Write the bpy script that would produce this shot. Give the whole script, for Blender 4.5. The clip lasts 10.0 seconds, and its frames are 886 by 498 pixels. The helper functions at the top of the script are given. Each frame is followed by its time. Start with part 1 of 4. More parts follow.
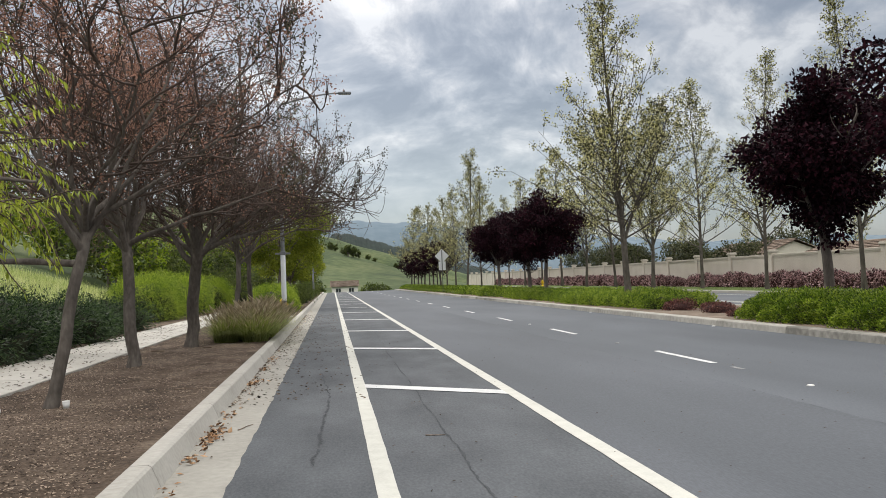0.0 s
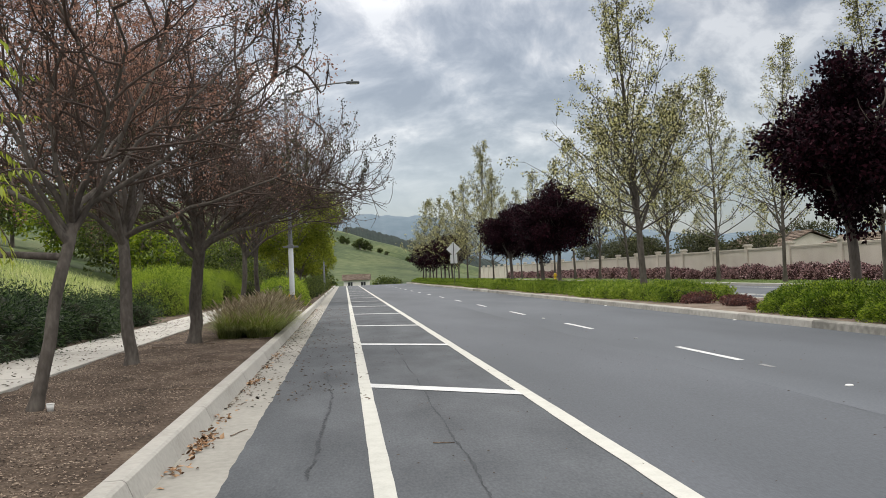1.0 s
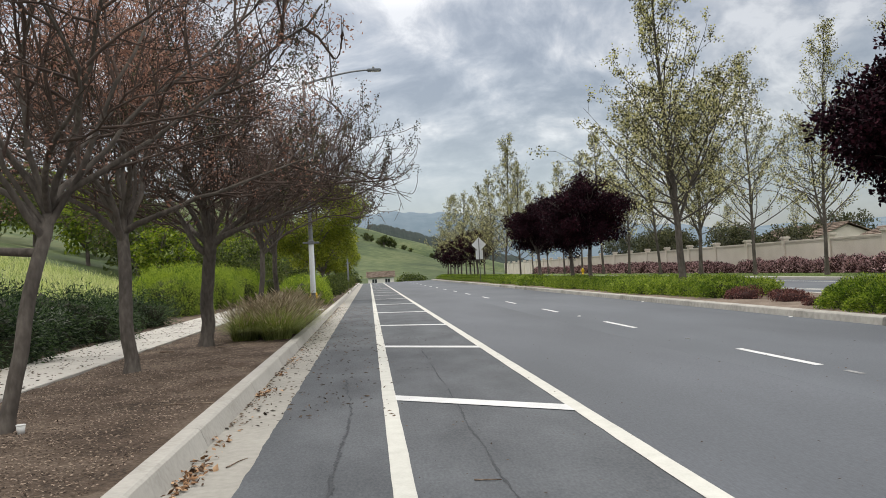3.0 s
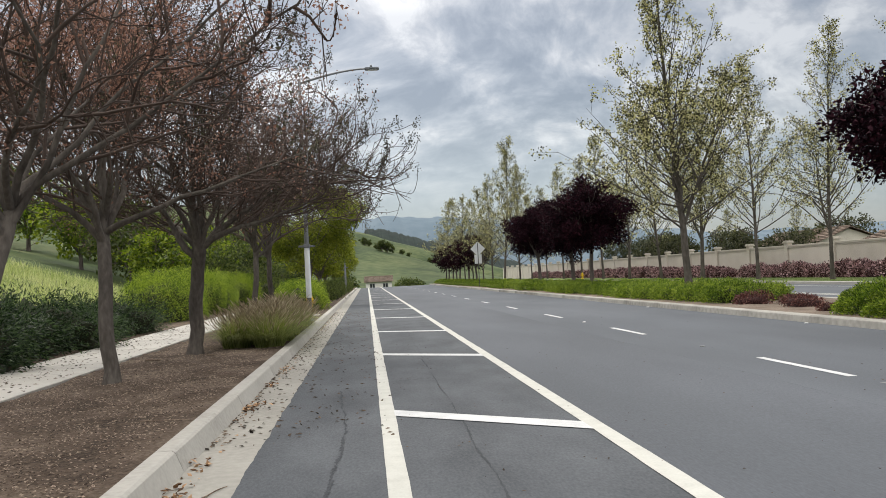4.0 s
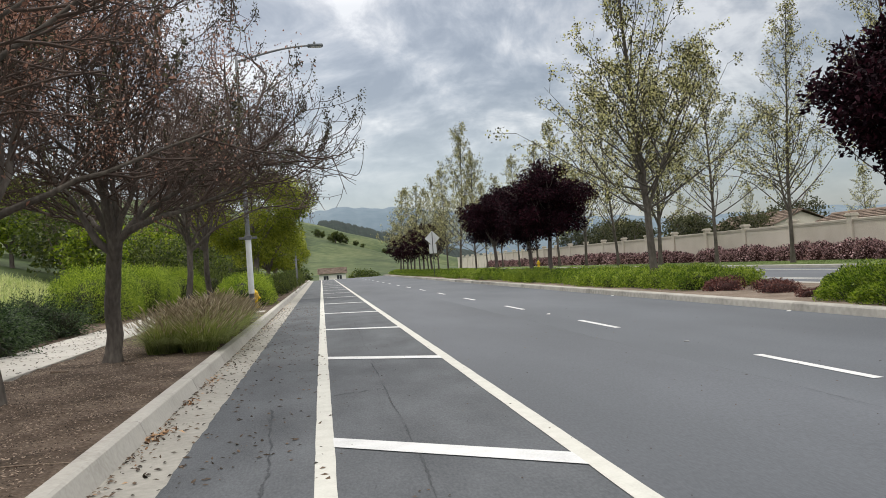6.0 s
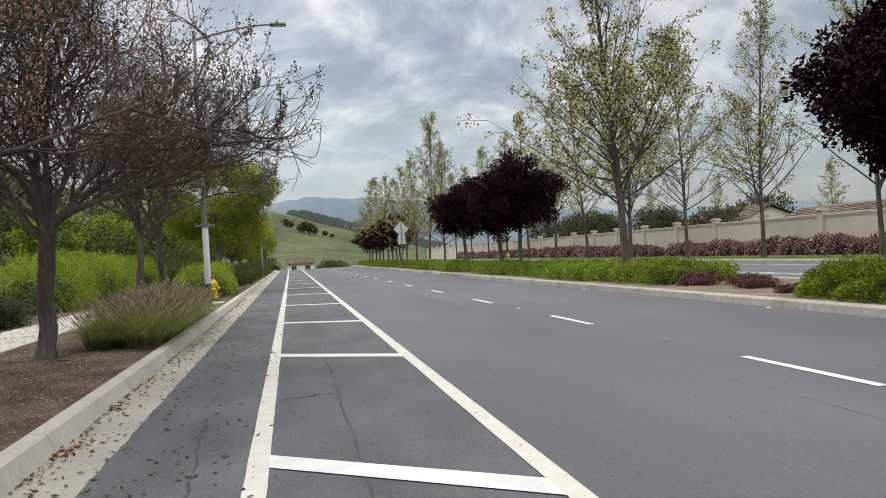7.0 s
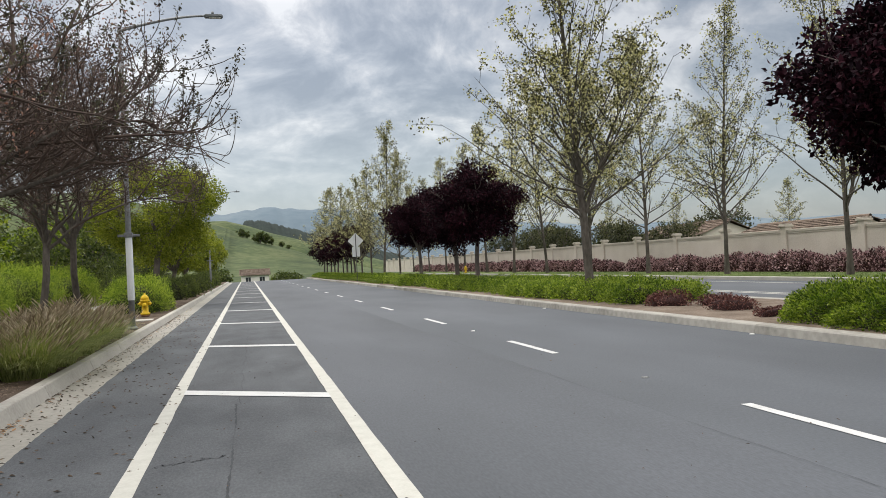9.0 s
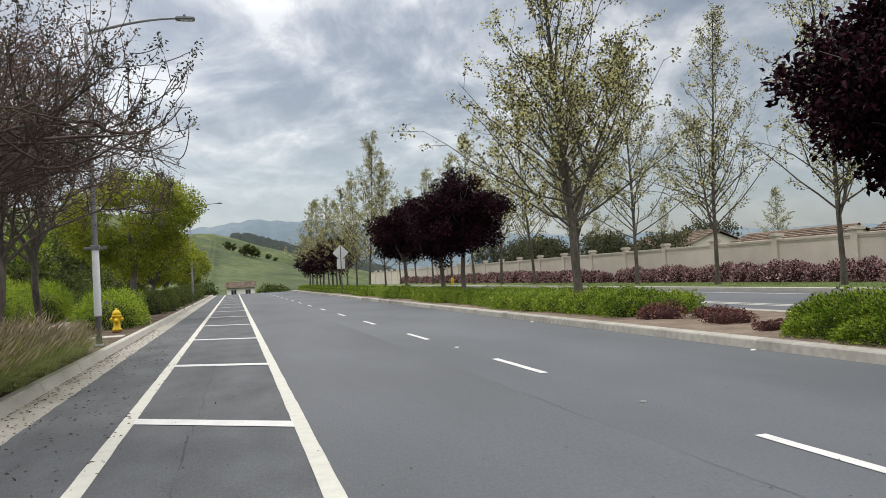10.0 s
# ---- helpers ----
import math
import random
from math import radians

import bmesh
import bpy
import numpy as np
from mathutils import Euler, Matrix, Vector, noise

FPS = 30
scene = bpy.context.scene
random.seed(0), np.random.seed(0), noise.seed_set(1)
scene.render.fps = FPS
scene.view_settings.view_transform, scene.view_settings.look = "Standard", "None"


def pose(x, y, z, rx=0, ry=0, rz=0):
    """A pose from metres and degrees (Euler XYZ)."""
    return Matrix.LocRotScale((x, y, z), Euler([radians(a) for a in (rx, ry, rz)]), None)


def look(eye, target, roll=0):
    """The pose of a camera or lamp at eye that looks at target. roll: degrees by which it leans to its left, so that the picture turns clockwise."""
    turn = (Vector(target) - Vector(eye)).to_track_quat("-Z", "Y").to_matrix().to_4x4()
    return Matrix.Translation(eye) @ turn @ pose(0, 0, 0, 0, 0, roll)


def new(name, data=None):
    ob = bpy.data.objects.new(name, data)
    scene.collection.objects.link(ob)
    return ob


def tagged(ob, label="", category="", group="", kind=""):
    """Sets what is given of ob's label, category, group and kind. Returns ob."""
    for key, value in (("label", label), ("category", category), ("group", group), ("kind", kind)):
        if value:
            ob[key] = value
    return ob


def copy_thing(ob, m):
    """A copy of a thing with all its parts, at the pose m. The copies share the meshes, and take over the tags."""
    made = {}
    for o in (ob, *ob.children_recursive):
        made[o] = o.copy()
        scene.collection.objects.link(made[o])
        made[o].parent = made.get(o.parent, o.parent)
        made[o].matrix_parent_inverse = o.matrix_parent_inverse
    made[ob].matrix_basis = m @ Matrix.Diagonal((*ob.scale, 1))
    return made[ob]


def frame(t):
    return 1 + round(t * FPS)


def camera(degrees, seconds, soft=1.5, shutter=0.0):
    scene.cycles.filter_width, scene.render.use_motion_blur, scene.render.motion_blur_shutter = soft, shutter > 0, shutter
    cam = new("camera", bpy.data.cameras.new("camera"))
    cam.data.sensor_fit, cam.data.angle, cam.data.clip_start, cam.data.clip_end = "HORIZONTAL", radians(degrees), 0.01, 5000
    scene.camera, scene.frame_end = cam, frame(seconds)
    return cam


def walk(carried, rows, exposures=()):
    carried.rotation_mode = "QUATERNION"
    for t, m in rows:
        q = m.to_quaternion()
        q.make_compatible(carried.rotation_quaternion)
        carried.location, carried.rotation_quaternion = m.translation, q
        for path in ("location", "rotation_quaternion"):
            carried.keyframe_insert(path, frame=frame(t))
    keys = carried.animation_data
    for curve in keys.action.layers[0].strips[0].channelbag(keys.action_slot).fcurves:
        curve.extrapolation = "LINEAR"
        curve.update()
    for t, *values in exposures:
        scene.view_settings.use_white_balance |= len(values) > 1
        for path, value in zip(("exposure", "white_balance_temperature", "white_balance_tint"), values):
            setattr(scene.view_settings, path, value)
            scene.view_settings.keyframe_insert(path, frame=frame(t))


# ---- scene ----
cam = camera(56.1, 10.0, soft=0.9)
PATH = [
    (0, (-0.025, 1.213, 1.381), (0.241, 3.194, 1.453), -2.2),
    (0.5, (0.023, 1.51, 1.377), (0.278, 3.492, 1.441), -2.3),
    (1, (0.088, 1.847, 1.376), (0.325, 3.832, 1.433), -2.4),
    (1.5, (0.076, 2.185, 1.368), (0.291, 4.173, 1.414), -2.6),
    (2, (0.099, 2.493, 1.368), (0.293, 4.483, 1.409), -2.8),
    (2.5, (0.122, 2.85, 1.369), (0.301, 4.841, 1.413), -2.9),
    (4, (0.148, 3.965, 1.356), (0.333, 5.956, 1.418), -2.9),
    (4.5, (0.176, 4.37, 1.372), (0.385, 6.358, 1.43), -3.2),
    (5, (0.271, 4.766, 1.37), (0.504, 6.752, 1.421), -3.5),
    (5.5, (0.304, 5.179, 1.378), (0.565, 7.162, 1.421), -3.9),
    (7, (0.577, 6.503, 1.362), (0.939, 8.47, 1.368), -3.4),
    (7.5, (0.735, 6.958, 1.363), (1.135, 8.917, 1.362), -3.0),
    (8, (0.874, 7.437, 1.395), (1.307, 9.39, 1.396), -2.8),
    (8.5, (1.049, 7.861, 1.408), (1.498, 9.81, 1.423), -2.7),
    (9, (1.142, 8.282, 1.421), (1.603, 10.228, 1.451), -2.9),
    (9.5, (1.305, 8.743, 1.423), (1.778, 10.685, 1.469), -3.0),
    (10, (1.461, 9.126, 1.432), (1.952, 11.064, 1.488), -3.2),
]
walk(cam, [(t, look(e, g, r)) for t, e, g, r in PATH])

# ---- world and sun ----
SUN_EL, SUN_AZ = radians(52), radians(-22)
world = bpy.data.worlds.new("sky")
scene.world = world
world.use_nodes = True
wn, wl = world.node_tree.nodes, world.node_tree.links
wn.clear()


def wnode(kind, **kw):
    n = wn.new(kind)
    for k, v in kw.items():
        n.inputs[k].default_value = v
    return n


def wmath(op, a, b=None, clamp=False):
    n = wn.new("ShaderNodeMath")
    n.operation, n.use_clamp = op, clamp
    for i, v in enumerate((a, b)):
        if v is None:
            continue
        if isinstance(v, (int, float)):
            n.inputs[i].default_value = v
        else:
            wl.new(v, n.inputs[i])
    return n.outputs[0]


def wramp(fac, stops):
    n = wn.new("ShaderNodeValToRGB")
    while len(n.color_ramp.elements) < len(stops):
        n.color_ramp.elements.new(0.5)
    for e, (p, c) in zip(n.color_ramp.elements, stops):
        e.position, e.color = p, (*c, 1)
    wl.new(fac, n.inputs[0])
    return n.outputs[0]


def wmix(fac, a, b, mode="MIX"):
    n = wn.new("ShaderNodeMix")
    n.data_type, n.blend_type = "RGBA", mode
    for i, v in ((0, fac), (6, a), (7, b)):
        if isinstance(v, (int, float)):
            n.inputs[i].default_value = v
        elif isinstance(v, tuple):
            n.inputs[i].default_value = (*v, 1)
        else:
            wl.new(v, n.inputs[i])
    return n.outputs[2]


sky = wn.new("ShaderNodeTexSky")
sky.sky_type, sky.sun_disc = "NISHITA", False
sky.sun_elevation, sky.sun_rotation = SUN_EL, SUN_AZ
coord = wn.new("ShaderNodeTexCoord")
axes = wn.new("ShaderNodeSeparateXYZ")
wl.new(coord.outputs["Generated"], axes.inputs[0])
up = wmath("MAXIMUM", axes.outputs[2], 0.0)
flat = wmath("ADD", up, 0.52)
cloud_at = wn.new("ShaderNodeCombineXYZ")
wl.new(wmath("DIVIDE", axes.outputs[0], flat), cloud_at.inputs[0])
wl.new(wmath("DIVIDE", axes.outputs[1], flat), cloud_at.inputs[1])
cloud_at.inputs[2].default_value = 1.35
drift = wnode("ShaderNodeTexNoise", Scale=2.2, Detail=3.0, Roughness=0.5)
wl.new(cloud_at.outputs[0], drift.inputs["Vector"])
warp = wn.new("ShaderNodeVectorMath")
warp.operation = "MULTIPLY_ADD"
wl.new(drift.outputs["Color"], warp.inputs[0])
warp.inputs[1].default_value = (0.3, 0.3, 0.2)
wl.new(cloud_at.outputs[0], warp.inputs[2])
big = wnode("ShaderNodeTexNoise", Scale=3.0, Detail=3.0, Roughness=0.5)
wl.new(warp.outputs[0], big.inputs["Vector"])
lumps = wnode("ShaderNodeTexNoise", Scale=8.5, Detail=8.0, Roughness=0.58)
wl.new(warp.outputs[0], lumps.inputs["Vector"])
wisps = wnode("ShaderNodeTexNoise", Scale=22.0, Detail=6.0, Roughness=0.6)
wl.new(warp.outputs[0], wisps.inputs["Vector"])
cover = wmath("ADD", wmath("ADD", wmath("MULTIPLY", big.outputs[0], 0.36), wmath("MULTIPLY", lumps.outputs[0], 0.52)), wmath("MULTIPLY", wisps.outputs[0], 0.12))
clouds = wramp(cover, [(0.39, (0.235, 0.242, 0.252)), (0.445, (0.315, 0.322, 0.33)), (0.49, (0.425, 0.428, 0.43)), (0.535, (0.58, 0.567, 0.55)), (0.59, (0.84, 0.815, 0.775))])
haze = wramp(up, [(0.0, (0.265, 0.31, 0.365)), (0.12, (0.315, 0.355, 0.40)), (0.24, (0.45, 0.455, 0.46))])
low = wramp(up, [(0.0, (0.97, 0.97, 0.97)), (0.08, (0.72, 0.72, 0.72)), (0.17, (0.0, 0.0, 0.0))])
overcast = wmix(low, clouds, haze)
aside = wmath("SUBTRACT", axes.outputs[0], 0.08)
glow = wmath("MAXIMUM", wmath("SUBTRACT", 1.12, wmath("MULTIPLY", wmath("MULTIPLY", aside, aside), 2.4)), 0.86)
glow_rgb = wn.new("ShaderNodeCombineXYZ")
for i in range(3):
    wl.new(glow, glow_rgb.inputs[i])
overcast = wmix(1.0, overcast, glow_rgb.outputs[0], "MULTIPLY")
zenith = wramp(up, [(0.30, (0.0, 0.0, 0.0)), (0.62, (1.0, 1.0, 1.0))])
overcast = wmix(zenith, overcast, wmix(1.0, overcast, (5.75, 5.55, 5.25), "MULTIPLY"))
cloud_light = wnode("ShaderNodeBackground", Strength=0.78)
wl.new(overcast, cloud_light.inputs[0])
sky_light = wnode("ShaderNodeBackground", Strength=0.04)
wl.new(sky.outputs[0], sky_light.inputs[0])
both = wn.new("ShaderNodeAddShader")
wl.new(cloud_light.outputs[0], both.inputs[0])
wl.new(sky_light.outputs[0], both.inputs[1])
out = wn.new("ShaderNodeOutputWorld")
wl.new(both.outputs[0], out.inputs[0])

sun = new("sun", bpy.data.lights.new("sun", "SUN"))
sun.data.energy, sun.data.angle, sun.data.color = 1.2, radians(18), (1.0, 0.95, 0.87)
sun.matrix_world = look((math.sin(SUN_AZ) * 50, math.cos(SUN_AZ) * 50, math.tan(SUN_EL) * 50), (0, 0, 0))


# ---- materials ----
def material(name, colours, rough=0.8, scale=1.0, fine=12.0, bump=0.0, bump_scale=None, metal=0.0, per_piece=0.0,
             island=0.0, through_light=None, spec=0.22, stretch=None, contrast=1.0):
    """Noise-mixed surface: colours dark to light, a broad and a fine noise, bump relief, variation by piece or island."""
    m = bpy.data.materials.new(name)
    m.use_nodes = True
    n, l = m.node_tree.nodes, m.node_tree.links
    b = n["Principled BSDF"]
    tc = n.new("ShaderNodeTexCoord")
    where = tc.outputs["Object"]
    if stretch:
        mp = n.new("ShaderNodeMapping")
        mp.inputs["Scale"].default_value = stretch
        l.new(where, mp.inputs[0])
        where = mp.outputs[0]

    def noise_at(s, d):
        t = n.new("ShaderNodeTexNoise")
        t.inputs["Scale"].default_value, t.inputs["Detail"].default_value = s, d
        l.new(where, t.inputs["Vector"])
        return t.outputs[0]

    def calc(op, a, v):
        t = n.new("ShaderNodeMath")
        t.operation = op
        l.new(a, t.inputs[0])
        if isinstance(v, (int, float)):
            t.inputs[1].default_value = v
        else:
            l.new(v, t.inputs[1])
        return t.outputs[0]

    a, c = noise_at(scale, 4.0), noise_at(fine, 6.0)
    fac = calc("ADD", calc("MULTIPLY", a, 0.55), calc("MULTIPLY", c, 0.45))
    if per_piece:
        info = n.new("ShaderNodeObjectInfo")
        fac = calc("ADD", fac, calc("MULTIPLY", calc("SUBTRACT", info.outputs["Random"], 0.5), per_piece))
    if island:
        geo = n.new("ShaderNodeNewGeometry")
        fac = calc("ADD", fac, calc("MULTIPLY", calc("SUBTRACT", geo.outputs["Random Per Island"], 0.5), island))
    ramp = n.new("ShaderNodeValToRGB")
    k = len(colours)
    while len(ramp.color_ramp.elements) < k:
        ramp.color_ramp.elements.new(0.5)
    for i, (e, col) in enumerate(zip(ramp.color_ramp.elements, colours)):
        e.position = 0.5 + (0.4 * i / max(1, k - 1) - 0.2) / contrast
        e.color = (*col, 1)
    l.new(fac, ramp.inputs[0])
    l.new(ramp.outputs[0], b.inputs["Base Color"])
    b.inputs["Roughness"].default_value = rough
    b.inputs["Metallic"].default_value = metal
    b.inputs["Specular IOR Level"].default_value = spec
    if bump:
        h = noise_at(bump_scale or fine, 5.0)
        bp = n.new("ShaderNodeBump")
        bp.inputs["Strength"].default_value, bp.inputs["Distance"].default_value = 0.8, bump
        l.new(h, bp.inputs["Height"])
        l.new(bp.outputs[0], b.inputs["Normal"])
    if through_light:
        tr = n.new("ShaderNodeBsdfTranslucent")
        mixc = n.new("ShaderNodeMix")
        mixc.data_type, mixc.blend_type = "RGBA", "MULTIPLY"
        mixc.inputs[0].default_value = 1.0
        l.new(ramp.outputs[0], mixc.inputs[6])
        mixc.inputs[7].default_value = (*through_light, 1)
        l.new(mixc.outputs[2], tr.inputs[0])
        add = n.new("ShaderNodeMixShader")
        add.inputs[0].default_value = 0.4
        l.new(b.outputs[0], add.inputs[1])
        l.new(tr.outputs[0], add.inputs[2])
        l.new(add.outputs[0], n["Material Output"].inputs[0])
    return m


M = {}
M["asphalt_lane"] = material("asphalt_lane", [(0.071, 0.079, 0.091), (0.0892, 0.0983, 0.1135), (0.1105, 0.1215, 0.140)], 0.8, 0.5, 60, 0.002, 140, spec=0.3, stretch=(1, 0.3, 1), contrast=1.25)
M["asphalt_worn"] = material("asphalt_worn", [(0.064, 0.071, 0.082), (0.0818, 0.0898, 0.104), (0.1035, 0.113, 0.131)], 0.8, 0.5, 60, 0.002, 140, spec=0.3, stretch=(1, 0.25, 1), contrast=1.3)
M["asphalt_edge"] = material("asphalt_edge", [(0.053, 0.058, 0.065), (0.081, 0.088, 0.098), (0.112, 0.121, 0.133)], 0.88, 1.6, 55.0, 0.003, 130, spec=0.25, stretch=(1, 0.4, 1), contrast=1.15)
M["paint"] = material("road_paint", [(0.42, 0.42, 0.385), (0.495, 0.495, 0.457), (0.55, 0.55, 0.51)], 0.75, 6.0, 60, 0.001, contrast=0.9)
M["bar_paint"] = material("white_bar_paint", [(0.44, 0.45, 0.455), (0.55, 0.56, 0.565), (0.62, 0.63, 0.635)], 0.75, 3.0, 60, 0.001)
M["worn_paint"] = material("worn_paint", [(0.12, 0.125, 0.13), (0.2, 0.205, 0.21), (0.34, 0.34, 0.335)], 0.8, 8.0, 60)
M["concrete"] = material("kerb_concrete", [(0.26, 0.25, 0.225), (0.39, 0.377, 0.347), (0.48, 0.465, 0.43)], 0.9, 1.3, 22, 0.002, 70, per_piece=0.14, contrast=0.75)
M["weathered"] = material("weathered_kerb_concrete", [(0.16, 0.155, 0.14), (0.29, 0.28, 0.255), (0.39, 0.375, 0.345)], 0.9, 0.9, 7, 0.003, 60, per_piece=0.2, contrast=1.3)
M["gutter"] = material("stained_gutter_concrete", [(0.23, 0.222, 0.198), (0.315, 0.305, 0.276), (0.39, 0.378, 0.345)], 0.92, 0.9, 14, 0.003, 60, contrast=0.8)
M["pavement"] = material("pavement_concrete", [(0.34, 0.325, 0.295), (0.45, 0.435, 0.40), (0.53, 0.51, 0.475)], 0.9, 1.1, 25, 0.002, 60, per_piece=0.1)
M["soil"] = material("mulch_soil", [(0.034, 0.024, 0.017), (0.10, 0.073, 0.054), (0.20, 0.155, 0.118)], 0.95, 1.2, 28, 0.06, 30, contrast=1.2)
M["median_soil"] = material("median_soil", [(0.095, 0.072, 0.055), (0.17, 0.133, 0.104), (0.27, 0.222, 0.178)], 0.95, 1.5, 20, 0.02, 24)
M["chip"] = material("wood_chip", [(0.028, 0.019, 0.014), (0.10, 0.068, 0.050), (0.33, 0.26, 0.20)], 0.9, 3, 30, island=0.75)
M["dry_leaf"] = material("dry_leaf", [(0.06, 0.035, 0.02), (0.26, 0.14, 0.07), (0.50, 0.33, 0.2)], 0.85, 3, 30, island=0.5)
M["dark_litter"] = material("dark_litter", [(0.03, 0.025, 0.02), (0.06, 0.045, 0.035), (0.14, 0.10, 0.07)], 0.9, 3, 30, island=0.4)
M["tar"] = material("crack_tar", [(0.050, 0.053, 0.058), (0.078, 0.084, 0.092)], 0.95, 3, 40, spec=0.1)
M["seam"] = material("asphalt_seam", [(0.072, 0.079, 0.088), (0.085, 0.094, 0.105)], 0.95, 2, 9, spec=0.1)
M["bark_brown"] = material("brown_bark", [(0.048, 0.041, 0.036), (0.108, 0.094, 0.082), (0.195, 0.172, 0.150)], 0.95, 3, 22, 0.02, 26, stretch=(1, 1, 0.35))
M["twig_brown"] = material("brown_twigs", [(0.042, 0.030, 0.025), (0.084, 0.061, 0.051), (0.135, 0.10, 0.084)], 0.9, 1.5, 8)
M["bud"] = material("brown_seed_clusters", [(0.14, 0.086, 0.066), (0.28, 0.18, 0.14), (0.42, 0.29, 0.23)], 0.85, 0.7, 5, island=0.35, through_light=(1.2, 0.9, 0.8))
M["bud_grey"] = material("grey_brown_seed_clusters", [(0.06, 0.046, 0.041), (0.125, 0.095, 0.083), (0.21, 0.16, 0.138)], 0.85, 0.7, 5, island=0.4, through_light=(1.1, 0.95, 0.9))
M["dark_bud"] = material("dark_dry_leaf_tufts", [(0.035, 0.032, 0.024), (0.075, 0.07, 0.045), (0.16, 0.15, 0.085)], 0.85, 0.7, 5, island=0.35)
M["bark_grey"] = material("grey_bark", [(0.045, 0.04, 0.034), (0.095, 0.084, 0.071), (0.17, 0.152, 0.13)], 0.92, 3, 14, 0.012, 20, stretch=(1, 1, 0.4))
M["twig_grey"] = material("dark_grey_twigs", [(0.03, 0.027, 0.022), (0.06, 0.054, 0.045), (0.10, 0.09, 0.076)], 0.9, 2, 9)
M["bark_dark"] = material("dark_bark", [(0.06, 0.05, 0.045), (0.13, 0.11, 0.10), (0.2, 0.17, 0.15)], 0.92, 3, 14, 0.012, 20, stretch=(1, 1, 0.4))
# sycamore leaves: the dark tone imitates leaves seen against the light
M["leaf_spring"] = material("spring_leaves", [(0.042, 0.042, 0.022), (0.17, 0.165, 0.088), (0.50, 0.48, 0.325)], 0.5, 0.6, 4, island=0.95, through_light=(1.5, 1.5, 0.7))
M["leaf_plum"] = material("purple_leaves", [(0.008, 0.003, 0.006), (0.016, 0.0045, 0.009), (0.038, 0.009, 0.016)], 0.8, 0.6, 4, island=0.5, spec=0.1)
M["leaf_green"] = material("green_leaves", [(0.045, 0.075, 0.012), (0.12, 0.17, 0.022), (0.24, 0.28, 0.04)], 0.5, 0.5, 3, island=0.5, through_light=(1.4, 1.5, 0.5))
M["leaf_yellow"] = material("yellow_green_canopy", [(0.068, 0.095, 0.014), (0.175, 0.21, 0.028), (0.37, 0.385, 0.066)], 0.55, 0.4, 2.2, island=0.28, through_light=(1.4, 1.4, 0.5))
M["leaf_olive"] = material("olive_leaves", [(0.03, 0.045, 0.016), (0.065, 0.085, 0.03), (0.12, 0.14, 0.05)], 0.55, 0.5, 3, island=0.5, through_light=(1.3, 1.4, 0.6))
M["leaf_dull"] = material("dull_garden_leaves", [(0.022, 0.027, 0.015), (0.05, 0.056, 0.03), (0.10, 0.105, 0.06)], 0.55, 0.5, 3, island=0.5, through_light=(1.2, 1.2, 0.8))
M["leaf_willow"] = material("yellow_green_leaves", [(0.16, 0.20, 0.03), (0.30, 0.36, 0.06), (0.42, 0.46, 0.12)], 0.5, 0.8, 4, island=0.5, through_light=(1.4, 1.4, 0.6))
M["leaf_bush"] = material("bright_bush_leaves", [(0.045, 0.085, 0.014), (0.165, 0.225, 0.032), (0.37, 0.42, 0.085)], 0.5, 0.9, 5, island=0.5, through_light=(1.3, 1.5, 0.5))
# median leaves: palest tone doubles as painted highlight, darkest as shadow in gaps
M["leaf_median"] = material("median_shrub_leaves", [(0.034, 0.064, 0.011), (0.128, 0.185, 0.028), (0.35, 0.40, 0.09)], 0.33, 0.9, 5, island=0.38, through_light=(1.3, 1.5, 0.5))
M["leaf_juniper"] = material("dark_groundcover_leaves", [(0.009, 0.019, 0.010), (0.026, 0.046, 0.022), (0.09, 0.125, 0.07)], 0.38, 0.9, 5, island=0.5, through_light=(1, 1.2, 0.6))
M["leaf_red"] = material("dark_red_shrub_leaves", [(0.06, 0.022, 0.022), (0.15, 0.055, 0.05), (0.26, 0.13, 0.105)], 0.6, 0.9, 5, island=0.5)
M["leaf_pink"] = material("pink_flowering_leaves", [(0.05, 0.026, 0.026), (0.21, 0.105, 0.108), (0.60, 0.41, 0.42)], 0.6, 0.9, 5, island=0.8)
# near-black shrub fillings: the shade between leaves, put into the colour
M["core"] = material("painted_inner_shade", [(0.015, 0.018, 0.01), (0.035, 0.038, 0.02)], 0.95, 4, 20)
M["core_red"] = material("painted_reddish_shade", [(0.03, 0.014, 0.014), (0.06, 0.03, 0.028)], 0.95, 4, 20)
M["fountain"] = material("fountain_grass_blades", [(0.12, 0.155, 0.042), (0.24, 0.275, 0.095), (0.39, 0.40, 0.185)], 0.6, 0.8, 4, island=0.5, through_light=(1.2, 1.3, 0.6))
M["plume"] = material("fountain_grass_plumes", [(0.26, 0.21, 0.14), (0.44, 0.37, 0.27), (0.60, 0.53, 0.41)], 0.8, 0.8, 4, island=0.5, through_light=(1.1, 1.05, 0.9))
M["meadow"] = material("hillside_grass", [(0.027, 0.047, 0.015), (0.054, 0.079, 0.025), (0.10, 0.118, 0.047)], 0.9, 0.035, 0.3, 0.06, 3, contrast=1.7)
M["tuft"] = material("tall_pale_grass", [(0.20, 0.27, 0.09), (0.38, 0.44, 0.19), (0.62, 0.63, 0.38)], 0.75, 0.3, 3, island=0.5, through_light=(1.2, 1.2, 0.7))
M["lawn"] = material("mown_lawn", [(0.055, 0.085, 0.02), (0.095, 0.135, 0.034), (0.145, 0.185, 0.052)], 0.9, 0.6, 20, 0.03, 40)
